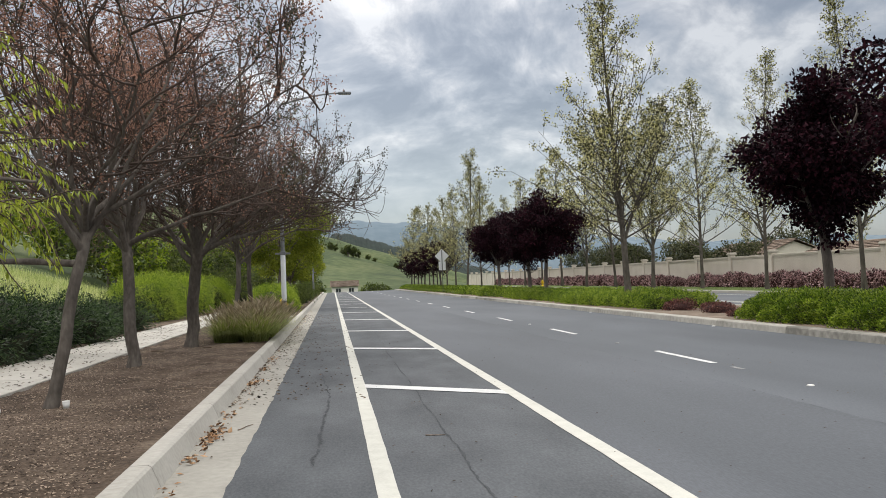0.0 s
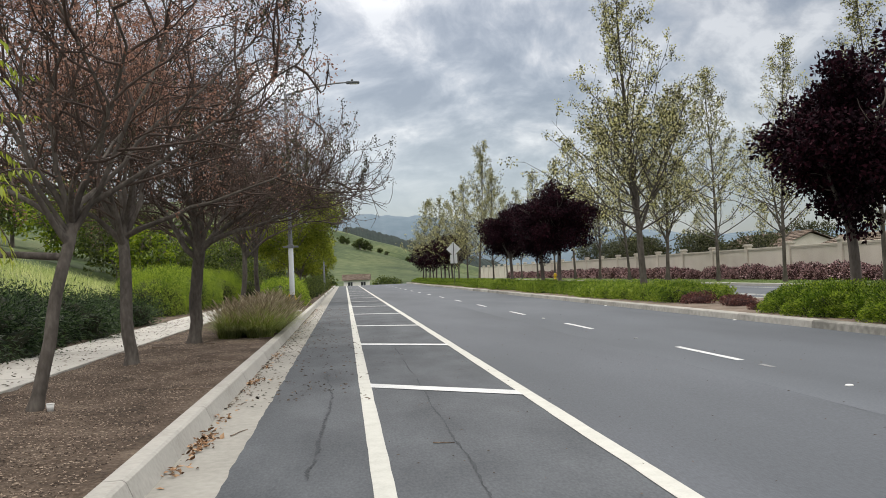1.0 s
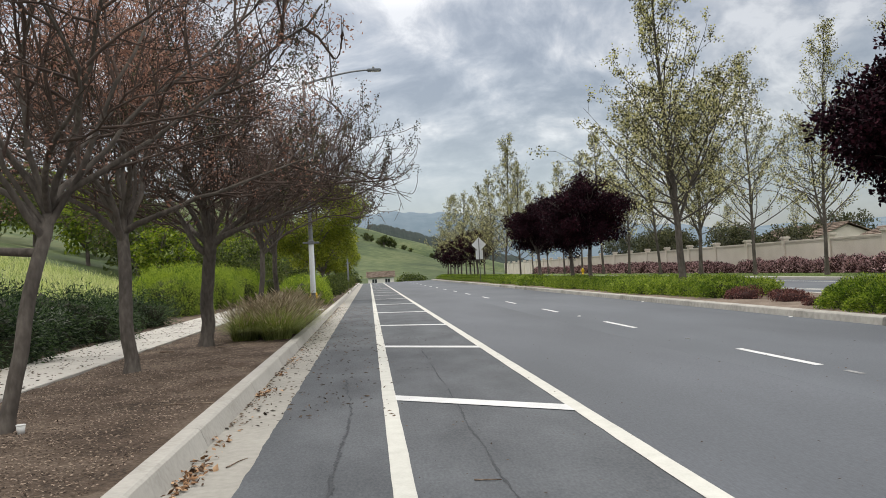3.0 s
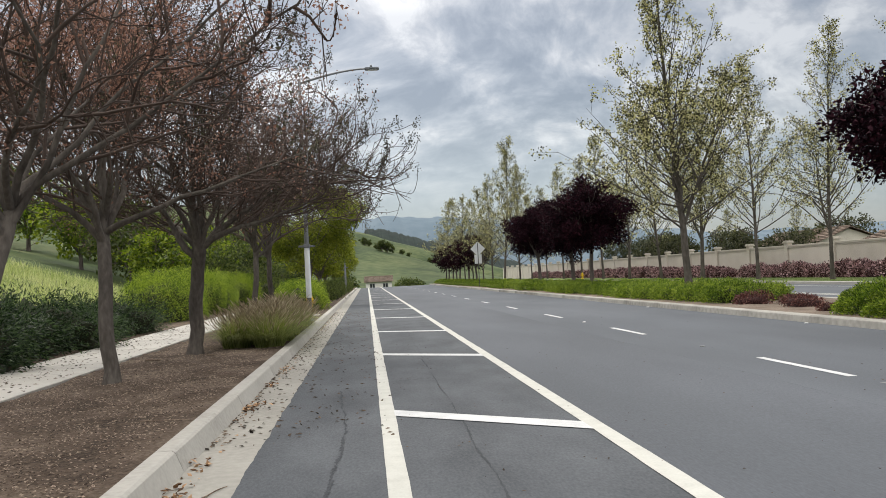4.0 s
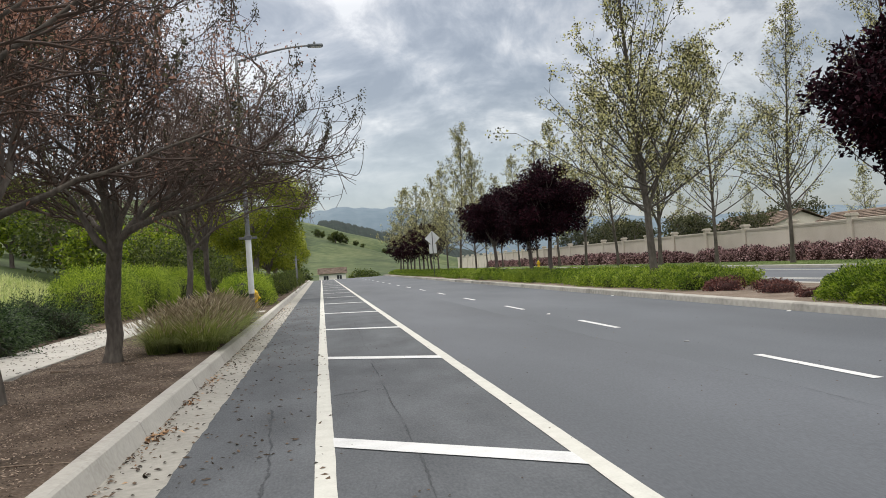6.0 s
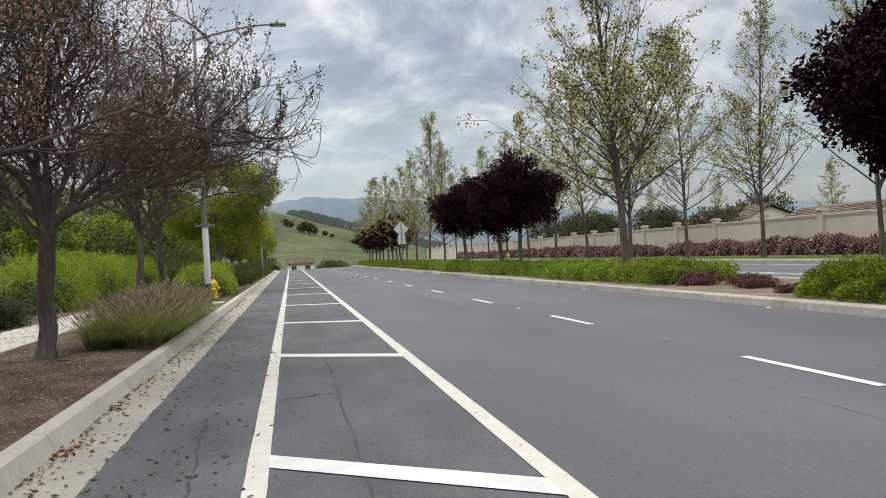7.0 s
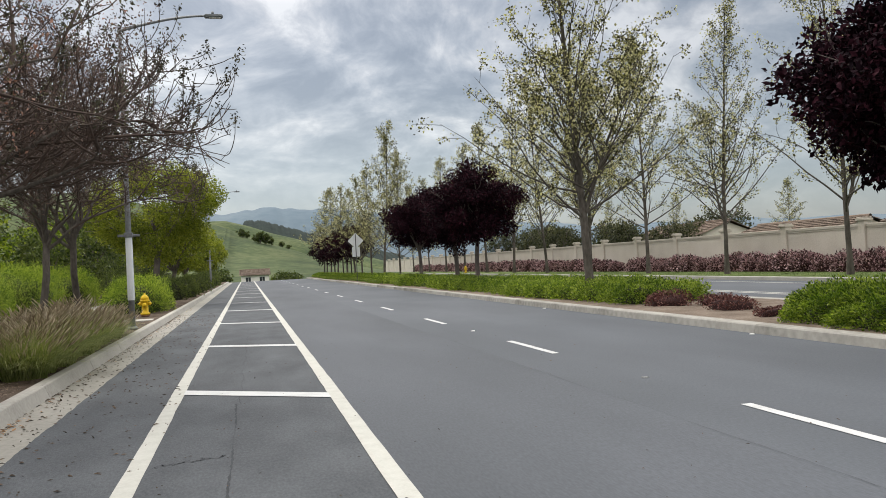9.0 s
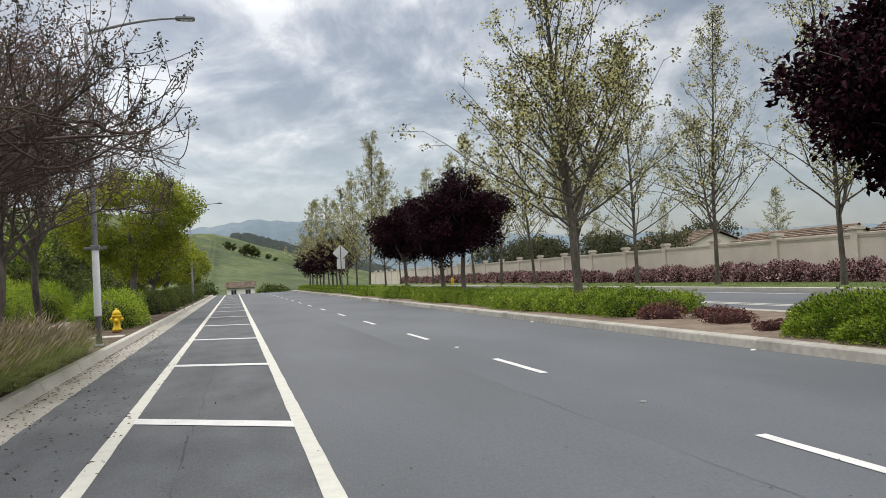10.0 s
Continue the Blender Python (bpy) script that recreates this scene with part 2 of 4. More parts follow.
M["wall"] = material("cream_stucco_wall", [(0.52, 0.47, 0.405), (0.63, 0.58, 0.51), (0.69, 0.64, 0.57)], 0.92, 0.7, 16, 0.004, 60, per_piece=0.1)
M["wall_cap"] = material("stucco_wall_cap", [(0.40, 0.365, 0.31), (0.50, 0.46, 0.40), (0.57, 0.53, 0.47)], 0.92, 0.9, 20, 0.004, 60)
M["tile"] = material("clay_roof_tile", [(0.08, 0.06, 0.046), (0.155, 0.115, 0.088), (0.25, 0.195, 0.155)], 0.85, 1.2, 9, per_piece=0.3, island=0.4)
M["stucco"] = material("house_stucco", [(0.55, 0.50, 0.42), (0.66, 0.62, 0.54), (0.72, 0.68, 0.60)], 0.9, 0.6, 12)
M["white_stucco"] = material("white_house_stucco", [(0.70, 0.67, 0.63), (0.80, 0.77, 0.73), (0.85, 0.82, 0.78)], 0.9, 0.6, 12)
M["glass"] = material("dark_window_glass", [(0.03, 0.035, 0.04), (0.05, 0.055, 0.06)], 0.12, 1, 4)
M["galv"] = material("galvanised_steel", [(0.14, 0.15, 0.16), (0.21, 0.22, 0.23), (0.29, 0.30, 0.31)], 0.55, 2, 18, metal=0.35)
# pole colour whitened to show the stretch that catches the light
M["lit_pole"] = material("lit_tone_pole", [(0.70, 0.73, 0.76), (0.80, 0.83, 0.86), (0.85, 0.87, 0.89)], 0.75, 1.6, 30, 0.002, 50)
M["yellow"] = material("yellow_enamel", [(0.52, 0.33, 0.015), (0.68, 0.45, 0.02), (0.74, 0.52, 0.05)], 0.4, 5, 25)
M["rust"] = material("rusty_iron", [(0.08, 0.04, 0.02), (0.2, 0.10, 0.05)], 0.8, 9, 40)
M["sign_back"] = material("bare_aluminium", [(0.62, 0.64, 0.66), (0.72, 0.74, 0.76)], 0.5, 2, 9, metal=0.2)
M["post"] = material("dark_sign_post", [(0.06, 0.06, 0.06), (0.12, 0.12, 0.12)], 0.7, 3, 20, metal=0.3)
M["white"] = material("white_plastic", [(0.62, 0.62, 0.60), (0.78, 0.78, 0.76)], 0.6, 8, 40)
# far mountain: the blue of distance haze is mixed into the base colour
M["hill_far"] = material("haze_tinted_mountain", [(0.10, 0.145, 0.185), (0.13, 0.175, 0.215), (0.16, 0.205, 0.24)], 1.0, 0.004, 0.03)
M["hill_dark"] = material("dark_wooded_ridge", [(0.012, 0.020, 0.019), (0.021, 0.032, 0.029), (0.035, 0.048, 0.041)], 1.0, 0.02, 0.15)


# ---- mesh helpers ----
def mesh_from(name, verts, faces, smooth=False):
    """faces: an (n, 3) or (n, 4) array of vertex numbers, or a list of such arrays."""
    verts = np.asarray(verts, dtype=np.float32).reshape(-1, 3)
    groups = faces if isinstance(faces, list) else [faces]
    groups = [np.asarray(g, dtype=np.int32) for g in groups if len(g)]
    me = bpy.data.meshes.new(name)
    me.vertices.add(len(verts))
    me.vertices.foreach_set("co", verts.ravel())
    loops = np.concatenate([g.ravel() for g in groups])
    sizes = np.concatenate([np.full(len(g), g.shape[1]) for g in groups])
    me.loops.add(len(loops))
    me.loops.foreach_set("vertex_index", loops)
    me.polygons.add(len(sizes))
    me.polygons.foreach_set("loop_start", np.concatenate([[0], np.cumsum(sizes)[:-1]]).astype(np.int32))
    if smooth:
        me.polygons.foreach_set("use_smooth", np.ones(len(sizes), dtype=bool))
    me.update(calc_edges=True)
    me.validate()
    return me


def from_bm(name, bm):
    me = bpy.data.meshes.new(name)
    bm.to_mesh(me)
    bm.free()
    return me


def part(name, me, mat, parent=None, label="", at=None):
    if isinstance(me, bmesh.types.BMesh):
        me = from_bm(name, me)
    if not me.materials:
        me.materials.append(M[mat])
    ob = new(name, me)
    if parent is not None:
        ob.parent = parent
    if at is not None:
        ob.matrix_basis = at
    return tagged(ob, label) if label else ob


def thing(name, label, category, at=None, group="", kind=""):
    ob = new(name)
    if at is not None:
        ob.matrix_basis = at
    return tagged(ob, label, category, group, kind)


def add_box(bm, x0, x1, y0, y1, z0, z1, bevel=0.0, seg=1):
    v = bmesh.ops.create_cube(bm, size=1.0)["verts"]
    for w in v:
        w.co = ((x0 + x1) / 2 + w.co.x * (x1 - x0), (y0 + y1) / 2 + w.co.y * (y1 - y0), (z0 + z1) / 2 + w.co.z * (z1 - z0))
    if bevel:
        e = list({e for w in v for e in w.link_edges})
        bmesh.ops.bevel(bm, geom=e, offset=bevel, segments=seg, affect="EDGES")
    return bm


def box(x0, x1, y0, y1, z0, z1, bevel=0.0, seg=1):
    return add_box(bmesh.new(), x0, x1, y0, y1, z0, z1, bevel, seg)


def lathe(profile, sides=16):
    """A turned shape from (radius, height) pairs, closed at both ends."""
    bm = bmesh.new()
    rings = []
    for r, z in profile:
        rings.append([bm.verts.new((r * math.cos(2 * math.pi * i / sides), r * math.sin(2 * math.pi * i / sides), z)) for i in range(sides)])
    for a, b in zip(rings, rings[1:]):
        for i in range(sides):
            f = bm.faces.new((a[i], a[(i + 1) % sides], b[(i + 1) % sides], b[i]))
            f.smooth = True
    bm.faces.new(rings[0][::-1])
    bm.faces.new(rings[-1])
    return bm


def extrude_profile(points, y0, y1):
    """A closed x-z outline drawn out along y."""
    bm = bmesh.new()
    a = [bm.verts.new((x, y0, z)) for x, z in points]
    b = [bm.verts.new((x, y1, z)) for x, z in points]
    k = len(points)
    for i in range(k):
        bm.faces.new((a[i], a[(i + 1) % k], b[(i + 1) % k], b[i]))
    bm.faces.new(a[::-1])
    bm.faces.new(b)
    bmesh.ops.recalc_face_normals(bm, faces=bm.faces)
    return bm


def grid_mesh(name, xs, ys, height):
    xs, ys = np.asarray(xs, float), np.asarray(ys, float)
    gx, gy = np.meshgrid(xs, ys)
    v = np.stack([gx, gy, height(gx, gy)], -1).reshape(-1, 3)
    i = np.arange(len(ys) - 1)[:, None] * len(xs) + np.arange(len(xs) - 1)[None, :]
    f = np.stack([i, i + 1, i + len(xs) + 1, i + len(xs)], -1).reshape(-1, 4)
    return mesh_from(name, v, f, True)


def wobble(x, y, s, seed=0.0):
    """A cheap smooth unevenness, about -1 to 1."""
    return (np.sin(x * 1.3 / s + seed) * np.cos(y * 1.1 / s + 2.1 * seed) + 0.6 * np.sin(x * 2.9 / s + y * 2.3 / s + seed * 1.7)
            + 0.35 * np.sin(x * 5.3 / s - y * 4.7 / s + seed * 0.6)) / 1.6


def tubes(branches):
    """Tapered tubes from (points, radii, sides), grouped by shape."""
    groups = {}
    for p, r, s in branches:
        groups.setdefault((len(p), s), []).append((p, r))
    verts, faces, base = [], [], 0
    for (n, s), items in groups.items():
        p = np.array([i[0] for i in items])
        r = np.array([i[1] for i in items])
        d = p[:, -1] - p[:, 0]
        d /= np.linalg.norm(d, axis=1, keepdims=True) + 1e-9
        ref = np.where(np.abs(d[:, 2:3]) > 0.9, [[1.0, 0, 0]], [[0, 0, 1.0]])
        u = np.cross(d, ref)
        u /= np.linalg.norm(u, axis=1, keepdims=True) + 1e-9
        w = np.cross(d, u)
        a = np.arange(s) * 2 * np.pi / s
        ring = np.cos(a)[None, :, None] * u[:, None, :] + np.sin(a)[None, :, None] * w[:, None, :]
        v = p[:, :, None, :] + r[:, :, None, None] * ring[:, None, :, :]
        b = np.arange(len(items))[:, None, None] * n * s
        k = np.arange(n - 1)[None, :, None] * s
        j = np.arange(s)[None, None, :]
        j2 = (j + 1) % s
        f = np.stack(np.broadcast_arrays(b + k + j, b + k + j2, b + k + s + j2, b + k + s + j), -1).reshape(-1, 4)
        verts.append(v.reshape(-1, 3))
        faces.append(f + base)
        base += len(items) * n * s
    return np.concatenate(verts), np.concatenate(faces)


def leaves(rng, at, length, width, droop=0.0, out=None, fold=0.25):
    """Folded leaf blades at the given points, each two triangles along a midrib."""
    n = len(at)
    d = rng.normal(size=(n, 3))
    if out is not None:
        d = d * 0.8 + out
    d[:, 2] -= droop
    d /= np.linalg.norm(d, axis=1, keepdims=True) + 1e-9
    s = np.cross(d, rng.normal(size=(n, 3)))
    s /= np.linalg.norm(s, axis=1, keepdims=True) + 1e-9
    up_ = np.cross(s, d)
    size = (0.7 + 0.6 * rng.random(n))[:, None]
    l_, w_ = length * size, width * size
    mid = at + d * l_ * 0.45
    v = np.stack([at, mid + s * w_ * 0.5 + up_ * w_ * fold, at + d * l_, mid - s * w_ * 0.5 + up_ * w_ * fold], 1).reshape(-1, 3)
    i = np.arange(n)[:, None] * 4
    f = np.concatenate([i + [[0, 1, 2]], i + [[0, 2, 3]]])
    return v, f


def bough(rng, p, d, length, r0, r1, n, lift=0.0, wander=0.15):
    """Points and radii of one bending branch."""
    pts = [np.array(p, float)]
    d = np.array(d, float) / np.linalg.norm(d)
    for _ in range(n - 1):
        d = d + rng.normal(size=3) * wander + np.array([0, 0, lift])
        d /= np.linalg.norm(d)
        pts.append(pts[-1] + d * length / (n - 1))
    return np.array(pts), np.linspace(r0, r1, n), d


def side_way(rng, d, angle):
    """A direction that leaves d by that angle, to a chance side."""
    s = np.cross(d, rng.normal(size=3))
    s /= np.linalg.norm(s) + 1e-9
    return d * math.cos(angle) + s * math.sin(angle)


def along(p, t):
    k = t * (len(p) - 1)
    i = min(int(k), len(p) - 2)
    return p[i] + (p[i + 1] - p[i]) * (k - i), (p[i + 1] - p[i]) / (np.linalg.norm(p[i + 1] - p[i]) + 1e-9)


# ---- ground, far hills ----
def ground_height(x, y):
    left = np.clip(-8.2 - x, 0, None)
    rise = 13.0 * (1 - np.exp(-left * 0.33 / 13.0)) * (1 + 0.12 * wobble(x, y, 9.0, 1.0))
    verge = np.where(x < -8.3, 0.13, np.where(x < -5.72, 0.04, -0.08))
    drop = -3.3 * np.clip((y - 125) / 22, 0, 1)
    ridge = 31 * np.exp(-((y - 520) / 190) ** 2) * np.clip((y - 190) / 80, 0, 1) * np.clip(1.0 - (x + 20) / 95, 0.0, 1.75) * (1 + 0.1 * wobble(x, y, 60.0, 2.0))
    right = np.where(x > 28, -0.4, 0.0)
    return verge + rise * np.clip((210 - y) / 60, 0, 1) + drop + ridge + right


xs = np.concatenate([np.linspace(-1600, -120, 24), np.linspace(-110, -12, 50), np.linspace(-11, -8.4, 6), [-8.31, -8.29, -7], [-5.73, -5.70, -1.5, 27.9, 28.1], np.linspace(40, 160, 25), np.linspace(200, 1600, 20)])
ys = np.concatenate([np.linspace(-120, -10, 12), np.linspace(-8, 130, 100), np.linspace(134, 220, 24), np.linspace(240, 900, 60), np.linspace(1000, 4000, 12)])
ground = tagged(part("ground", grid_mesh("ground", xs, ys, ground_height), "meadow"), "green grassy ground rising to open hills", "ground", kind="structure")


def ridge_sheet(name, y, x0, x1, top, depth, mat, label):
    """A far ridge as a solid swell of land with an uneven crest."""
    rx = np.linspace(x0, x1, 700)
    ry = np.linspace(-1, 1, 14)
    gx, gy = np.meshgrid(rx, ry)
    crest = top(gx)
    z = crest * (1 - gy ** 2) - 6
    me = mesh_from(name, np.stack([gx, y + gy * depth, z], -1).reshape(-1, 3),
                   (np.arange(13)[:, None] * 700 + np.arange(699)[None, :]).reshape(-1, 1) + np.array([[0, 1, 701, 700]]), True)
    return tagged(part(name, me, mat), label, "hill", kind="structure")


# backdrop range; its haze is only the bluish surface colour
ridge_sheet("backdrop_mountain", 2600, -1500, 2200, lambda x: 190 + 7 * wobble(x, 0, 150, 0.4) + 5 * wobble(x, 0, 37, 1.4) - np.clip(np.abs(x - 100) - 90, 0, 900) * 0.10, 500, "hill_far", "distant mountain range with haze painted into its blue-green colour")
ridge_sheet("backdrop_ridge", 900, -220, 420, lambda x: 60.5 + 0.8 * wobble(x, 0, 12, 0.9) + 0.8 * wobble(x, 0, 3.5, 0.2) + 0.7 * wobble(x, 0, 1.3, 0.2) - np.clip(x - 15, 0, 500) * 0.3 - np.clip(4 - x, 0, 60) * 0.8, 120, "hill_dark", "dark wooded ridge behind the green hill")

ridge_sheet("backdrop_slope", 820, -260, 300, lambda x: 56 + 1.0 * wobble(x, 0, 30, 0.9) - np.clip(x + 16, 0, 500) * 0.31, 140, "meadow", "green slope below the dark wooded ridge")

# ---- road and kerbs ----
Y0, Y1 = -14.0, 126.0


def strip(name, x0, x1, z, mat, label, category, y0=Y0, y1=Y1, edge=0.0, kind="structure", nx=2):
    """A flat paved strip with an optional ragged near edge."""
    n = int((y1 - y0) / 0.12) if edge else int((y1 - y0) / 1.0)
    yy = np.linspace(y0, y1, n)
    rag = edge * wobble(yy * 0, yy, 0.35, 0.7) + edge * 0.6 * wobble(yy * 0, yy, 0.09, 1.9) if edge else 0 * yy
    v = np.concatenate([np.stack([x0 + rag, yy, np.full(n, z)], -1), np.stack([np.full(n, x1), yy, np.full(n, z)], -1)])
    i = np.arange(n - 1)
    return tagged(part(name, mesh_from(name, v, np.stack([i, i + n, i + n + 1, i + 1], -1)), mat), label, category, kind=kind)


strip("road_edge_lane", -0.79, 2.04, 0.004, "asphalt_edge", "dark worn asphalt of the cycle lane and painted buffer", "road", edge=0.011)
strip("road", 2.04, 9.4, 0.0, "asphalt_lane", "smooth grey asphalt carriageway", "road")
strip("road_wheel_lane", 4.62, 2.05, 0.003, "asphalt_worn", "slightly darker resurfaced strip of the lane", "road", edge=0.02)
strip("road_far", 13.4, 21.6, 0.0, "asphalt_lane", "grey asphalt of the opposite carriageway", "road")
strip("gutter", -1.42, -0.72, 0.0, "gutter", "pale concrete gutter pan beside the kerb", "gutter")


def painted(name, x0, x1, y0, y1, slant, z, mat, label, rng):
    """A painted bar or line as a thin slab with slightly uneven edges."""
    along_y = (y1 - y0) > (x1 - x0) and not slant
    n = max(4, int(((y1 - y0) if along_y else (x1 - x0)) / 0.35))
    t = np.linspace(0, 1, n)
    j = lambda: rng.normal(size=n) * 0.0022
    if along_y:
        a = np.stack([x0 + j(), y0 + t * (y1 - y0), 0 * t], -1)
        b = np.stack([x1 + j(), y0 + t * (y1 - y0), 0 * t], -1)
    else:
        a = np.stack([x0 + t * (x1 - x0), y0 + t * slant + j(), 0 * t], -1)
        b = np.stack([x0 + t * (x1 - x0), y1 + t * slant + j(), 0 * t], -1)
    v = np.concatenate([a, b]) + [0, 0, z]
    i = np.arange(n - 1)
    return tagged(part(name, mesh_from(name, v, np.stack([i, i + n, i + n + 1, i + 1], -1)), mat), label, "road marking", kind="structure")


rng = np.random.default_rng(5)
painted("edge_line", 0.215, 0.36, Y0, Y1, 0, 0.009, "paint", "solid white line bounding the cycle lane", rng)
painted("buffer_line", 1.965, 2.112, Y0, Y1, 0, 0.010, "paint", "solid white line bounding the traffic lane", rng)
BARS = [12.29, 18.7, 25.0, 32.2, 39.8, 47.4, 55.0, 62.5, 70.2, 78.0, 86.0, 94.0, 102.0, 110.0, 118.0]
for i, y in enumerate(BARS):
    painted("buffer_bar", 0.355, 1.97, y - 0.18, y + 0.18, (-1.3, -1.12)[i] if i < 2 else -1.0, 0.012, "bar_paint", "white crossbar painted in the buffer", rng)["group"] = "buffer bars"
for i in range(19):
    y = 12.78 + 6.93 * i
    painted("lane_dash", 5.40, 5.51, y, y + 2.2, 0, 0.006, "bar_paint", "short white lane dash on the asphalt", rng)["group"] = "lane dashes"
painted("worn_dash", 5.42, 5.5, 11.9, 12.25, 0, 0.005, "worn_paint", "worn remnant of a lane dash", rng)
for x in (15.9, 16.25, 20.3):
    painted("far_line", x, x + 0.14, Y0, Y1, 0, 0.006, "paint", "white line on the opposite carriageway", rng)

# tar-filled cracks
for k, (xa, ya, xb, yb, w) in enumerate([(0.92, 4.0, 0.98, 17.5, 0.036), (-0.22, 7.6, -0.10, 11.5, 0.05), (-0.10, 11.5, -0.24, 14.2, 0.035), (4.6, 5.0, 4.62, 24.0, 0.008), (0.38, 14.79, 0.92, 14.97, 0.03), (1.0, 17.5, 1.1, 27.0, 0.011)]):
    t = np.linspace(0, 1, 260)
    cx = xa + (xb - xa) * t + 0.022 * wobble(t * 8, t * 3, 0.6, k) + 0.008 * wobble(t * 90, t, 0.5, k)
    cy = ya + (yb - ya) * t + (0.05 * wobble(t * 9, t, 0.5, k + 3) if abs(yb - ya) < 1 else 0)
    ww = w * (0.2 + 0.8 * np.abs(wobble(t * 70, t, 0.5, k))) * np.clip(0.75 + wobble(t * 11, t, 0.5, k + 5), 0.0, 1.0) + 0.0015
    nrm = np.array([yb - ya, xa - xb]) / math.hypot(yb - ya, xb - xa)
    v = np.concatenate([np.stack([cx + nrm[0] * ww * s, cy + nrm[1] * ww * s, 0 * t + 0.0075], -1) for s in (-0.5, 0.5)])
    i = np.arange(259)
    tagged(part("road_crack", mesh_from("road_crack", v, np.stack([i, i + 260, i + 261, i + 1], -1)), "seam" if k == 3 else "tar"), "dark meandering crack in the asphalt", "crack", kind="structure")

# left kerb: segments with joints
kerb = thing("kerb", "pale concrete kerb with joints", "kerb", kind="structure")
kerb_seg = from_bm("kerb_segment", extrude_profile([(-1.48, -0.1), (-1.48, 0.15), (-1.465, 0.16), (-1.345, 0.16), (-1.32, 0.145), (-1.26, 0.0), (-1.26, -0.1)], 0.006, 2.994))
for i in range(45):
    part("kerb_segment", kerb_seg, "concrete", kerb, at=pose(0, 1.3 - 12 + 3.0 * i, 0))
median_kerb = thing("median_kerb", "broad weathered concrete kerb of the planted median", "kerb", kind="structure")
mk_seg = from_bm("kerb_segment", extrude_profile([(9.11, -0.1), (9.11, 0.0), (9.132, 0.126), (9.152, 0.146), (9.37, 0.152), (9.385, 0.14), (9.385, -0.1)], 0.003, 3.097))
for i in range(44):
    part("kerb_segment", mk_seg, "weathered", median_kerb, at=pose(0, 20.3 - 31 + 3.1 * i, 0))
far_kerb = thing("far_kerb", "concrete kerb on the opposite side", "kerb", kind="structure")
fk_seg = from_bm("kerb_segment", extrude_profile([(0, -0.1), (0, 0.13), (0.15, 0.15), (0.15, -0.1)], 0.01, 5.99))
for i in range(23):
    part("kerb_segment", fk_seg, "concrete", far_kerb, at=pose(13.3, Y0 + 6 * i, 0))
    part("kerb_segment", fk_seg, "concrete", far_kerb, at=pose(21.55, Y0 + 6 * i, 0))

# verge, pavement, median bed, lawn
rough_soil = lambda x, y: 0.135 + 0.02 * wobble(x, y, 0.5, 0.3) + 0.012 * wobble(x, y, 0.13, 1.3)
tagged(part("verge", grid_mesh("verge", np.linspace(-4.12, -1.475, 26), np.concatenate([np.linspace(-14, 4, 20), np.linspace(4.1, 34, 260), np.linspace(34.3, 126, 150)]), rough_soil), "soil"),
       "brown mulched soil strip between kerb and pavement", "soil", kind="structure")
tagged(part("far_bed", grid_mesh("far_bed", np.linspace(-8.6, -5.70, 20), np.linspace(-14, 126, 300), lambda x, y: 0.155 + 0.03 * wobble(x, y, 0.6, 2.3)), "soil"),
       "brown bare soil beside the pavement", "soil", kind="structure")
tagged(part("median_bed", grid_mesh("median_bed", np.linspace(9.38, 13.32, 30), np.linspace(-14, 126, 400), lambda x, y: 0.13 + 0.02 * wobble(x, y, 0.5, 0.3)), "median_soil"),
       "dry reddish-brown soil of the median", "soil", kind="structure")
tagged(part("lawn", grid_mesh("lawn", np.linspace(21.69, 25.2, 24), np.linspace(-14, 126, 300), lambda x, y: 0.15 + 0.012 * wobble(x, y, 0.4, 0.3)), "lawn"), "mown green lawn strip", "lawn", kind="structure")
tagged(part("hedge_bed", box(25.2, 26.9, Y0, Y1, -0.1, 0.14), "median_soil"), "soil bed below the wall", "soil", kind="structure")
pavement = thing("pavement", "pale concrete pavement in square slabs", "pavement", kind="structure")
slab = from_bm("slab", box(-5.7, -4.1, 0.006, 1.494, 0.0, 0.165, 0.008))
for i in range(84):
    part("slab", slab, "pavement", pavement, at=pose(0, 0.4 - 12 + 1.5 * i, 0.002 * math.sin(i * 2.3)))

# boundary wall with pillars
wall = thing("boundary_wall", "cream stucco boundary wall with capped pillars", "wall", kind="structure")
panel = from_bm("panel", box(27.0, 27.16, 0.2, 5.15, 0.0, 2.0))
cap = from_bm("cap", add_box(box(26.955, 27.205, 0.2, 5.15, 2.0, 2.13, 0.015), 26.975, 27.185, 0.2, 5.15, 1.93, 2.0))
pillar = from_bm("pillar", box(26.9, 27.26, -0.2, 0.2, 0.0, 2.26, 0.01))
pcap = from_bm("pillar_cap", add_box(box(26.83, 27.33, -0.27, 0.27, 2.26, 2.36, 0.015), 26.87, 27.29, -0.23, 0.23, 2.36, 2.42, 0.015))
for i in range(30):
    at = pose(0, 38.93 - 5.35 * 6 + 5.35 * i, 0)
    part("panel", panel, "wall", wall, at=at)
    part("panel_cap", cap, "wall_cap", wall, at=at)
    pl = part("pillar", pillar, "wall", wall, at=at)
    part("pillar_cap", pcap, "wall_cap", pl)


# ---- trees ----
def make_tree(name, label, wood, twig_mat, leaf_mat, leaf_name, thick, thin, lv, lf, group):
    t = thing(name, label, "tree", group=group)
    part("trunk", mesh_from("trunk", *tubes(thick), True), wood, t)
    if thin:
        tagged(part("branchwork", mesh_from("branchwork", *tubes(thin), True), twig_mat, t), kind="stuff")
    if lv is not None:
        tagged(part(leaf_name, mesh_from(leaf_name, lv, lf), leaf_mat, t), kind="stuff")
    return t


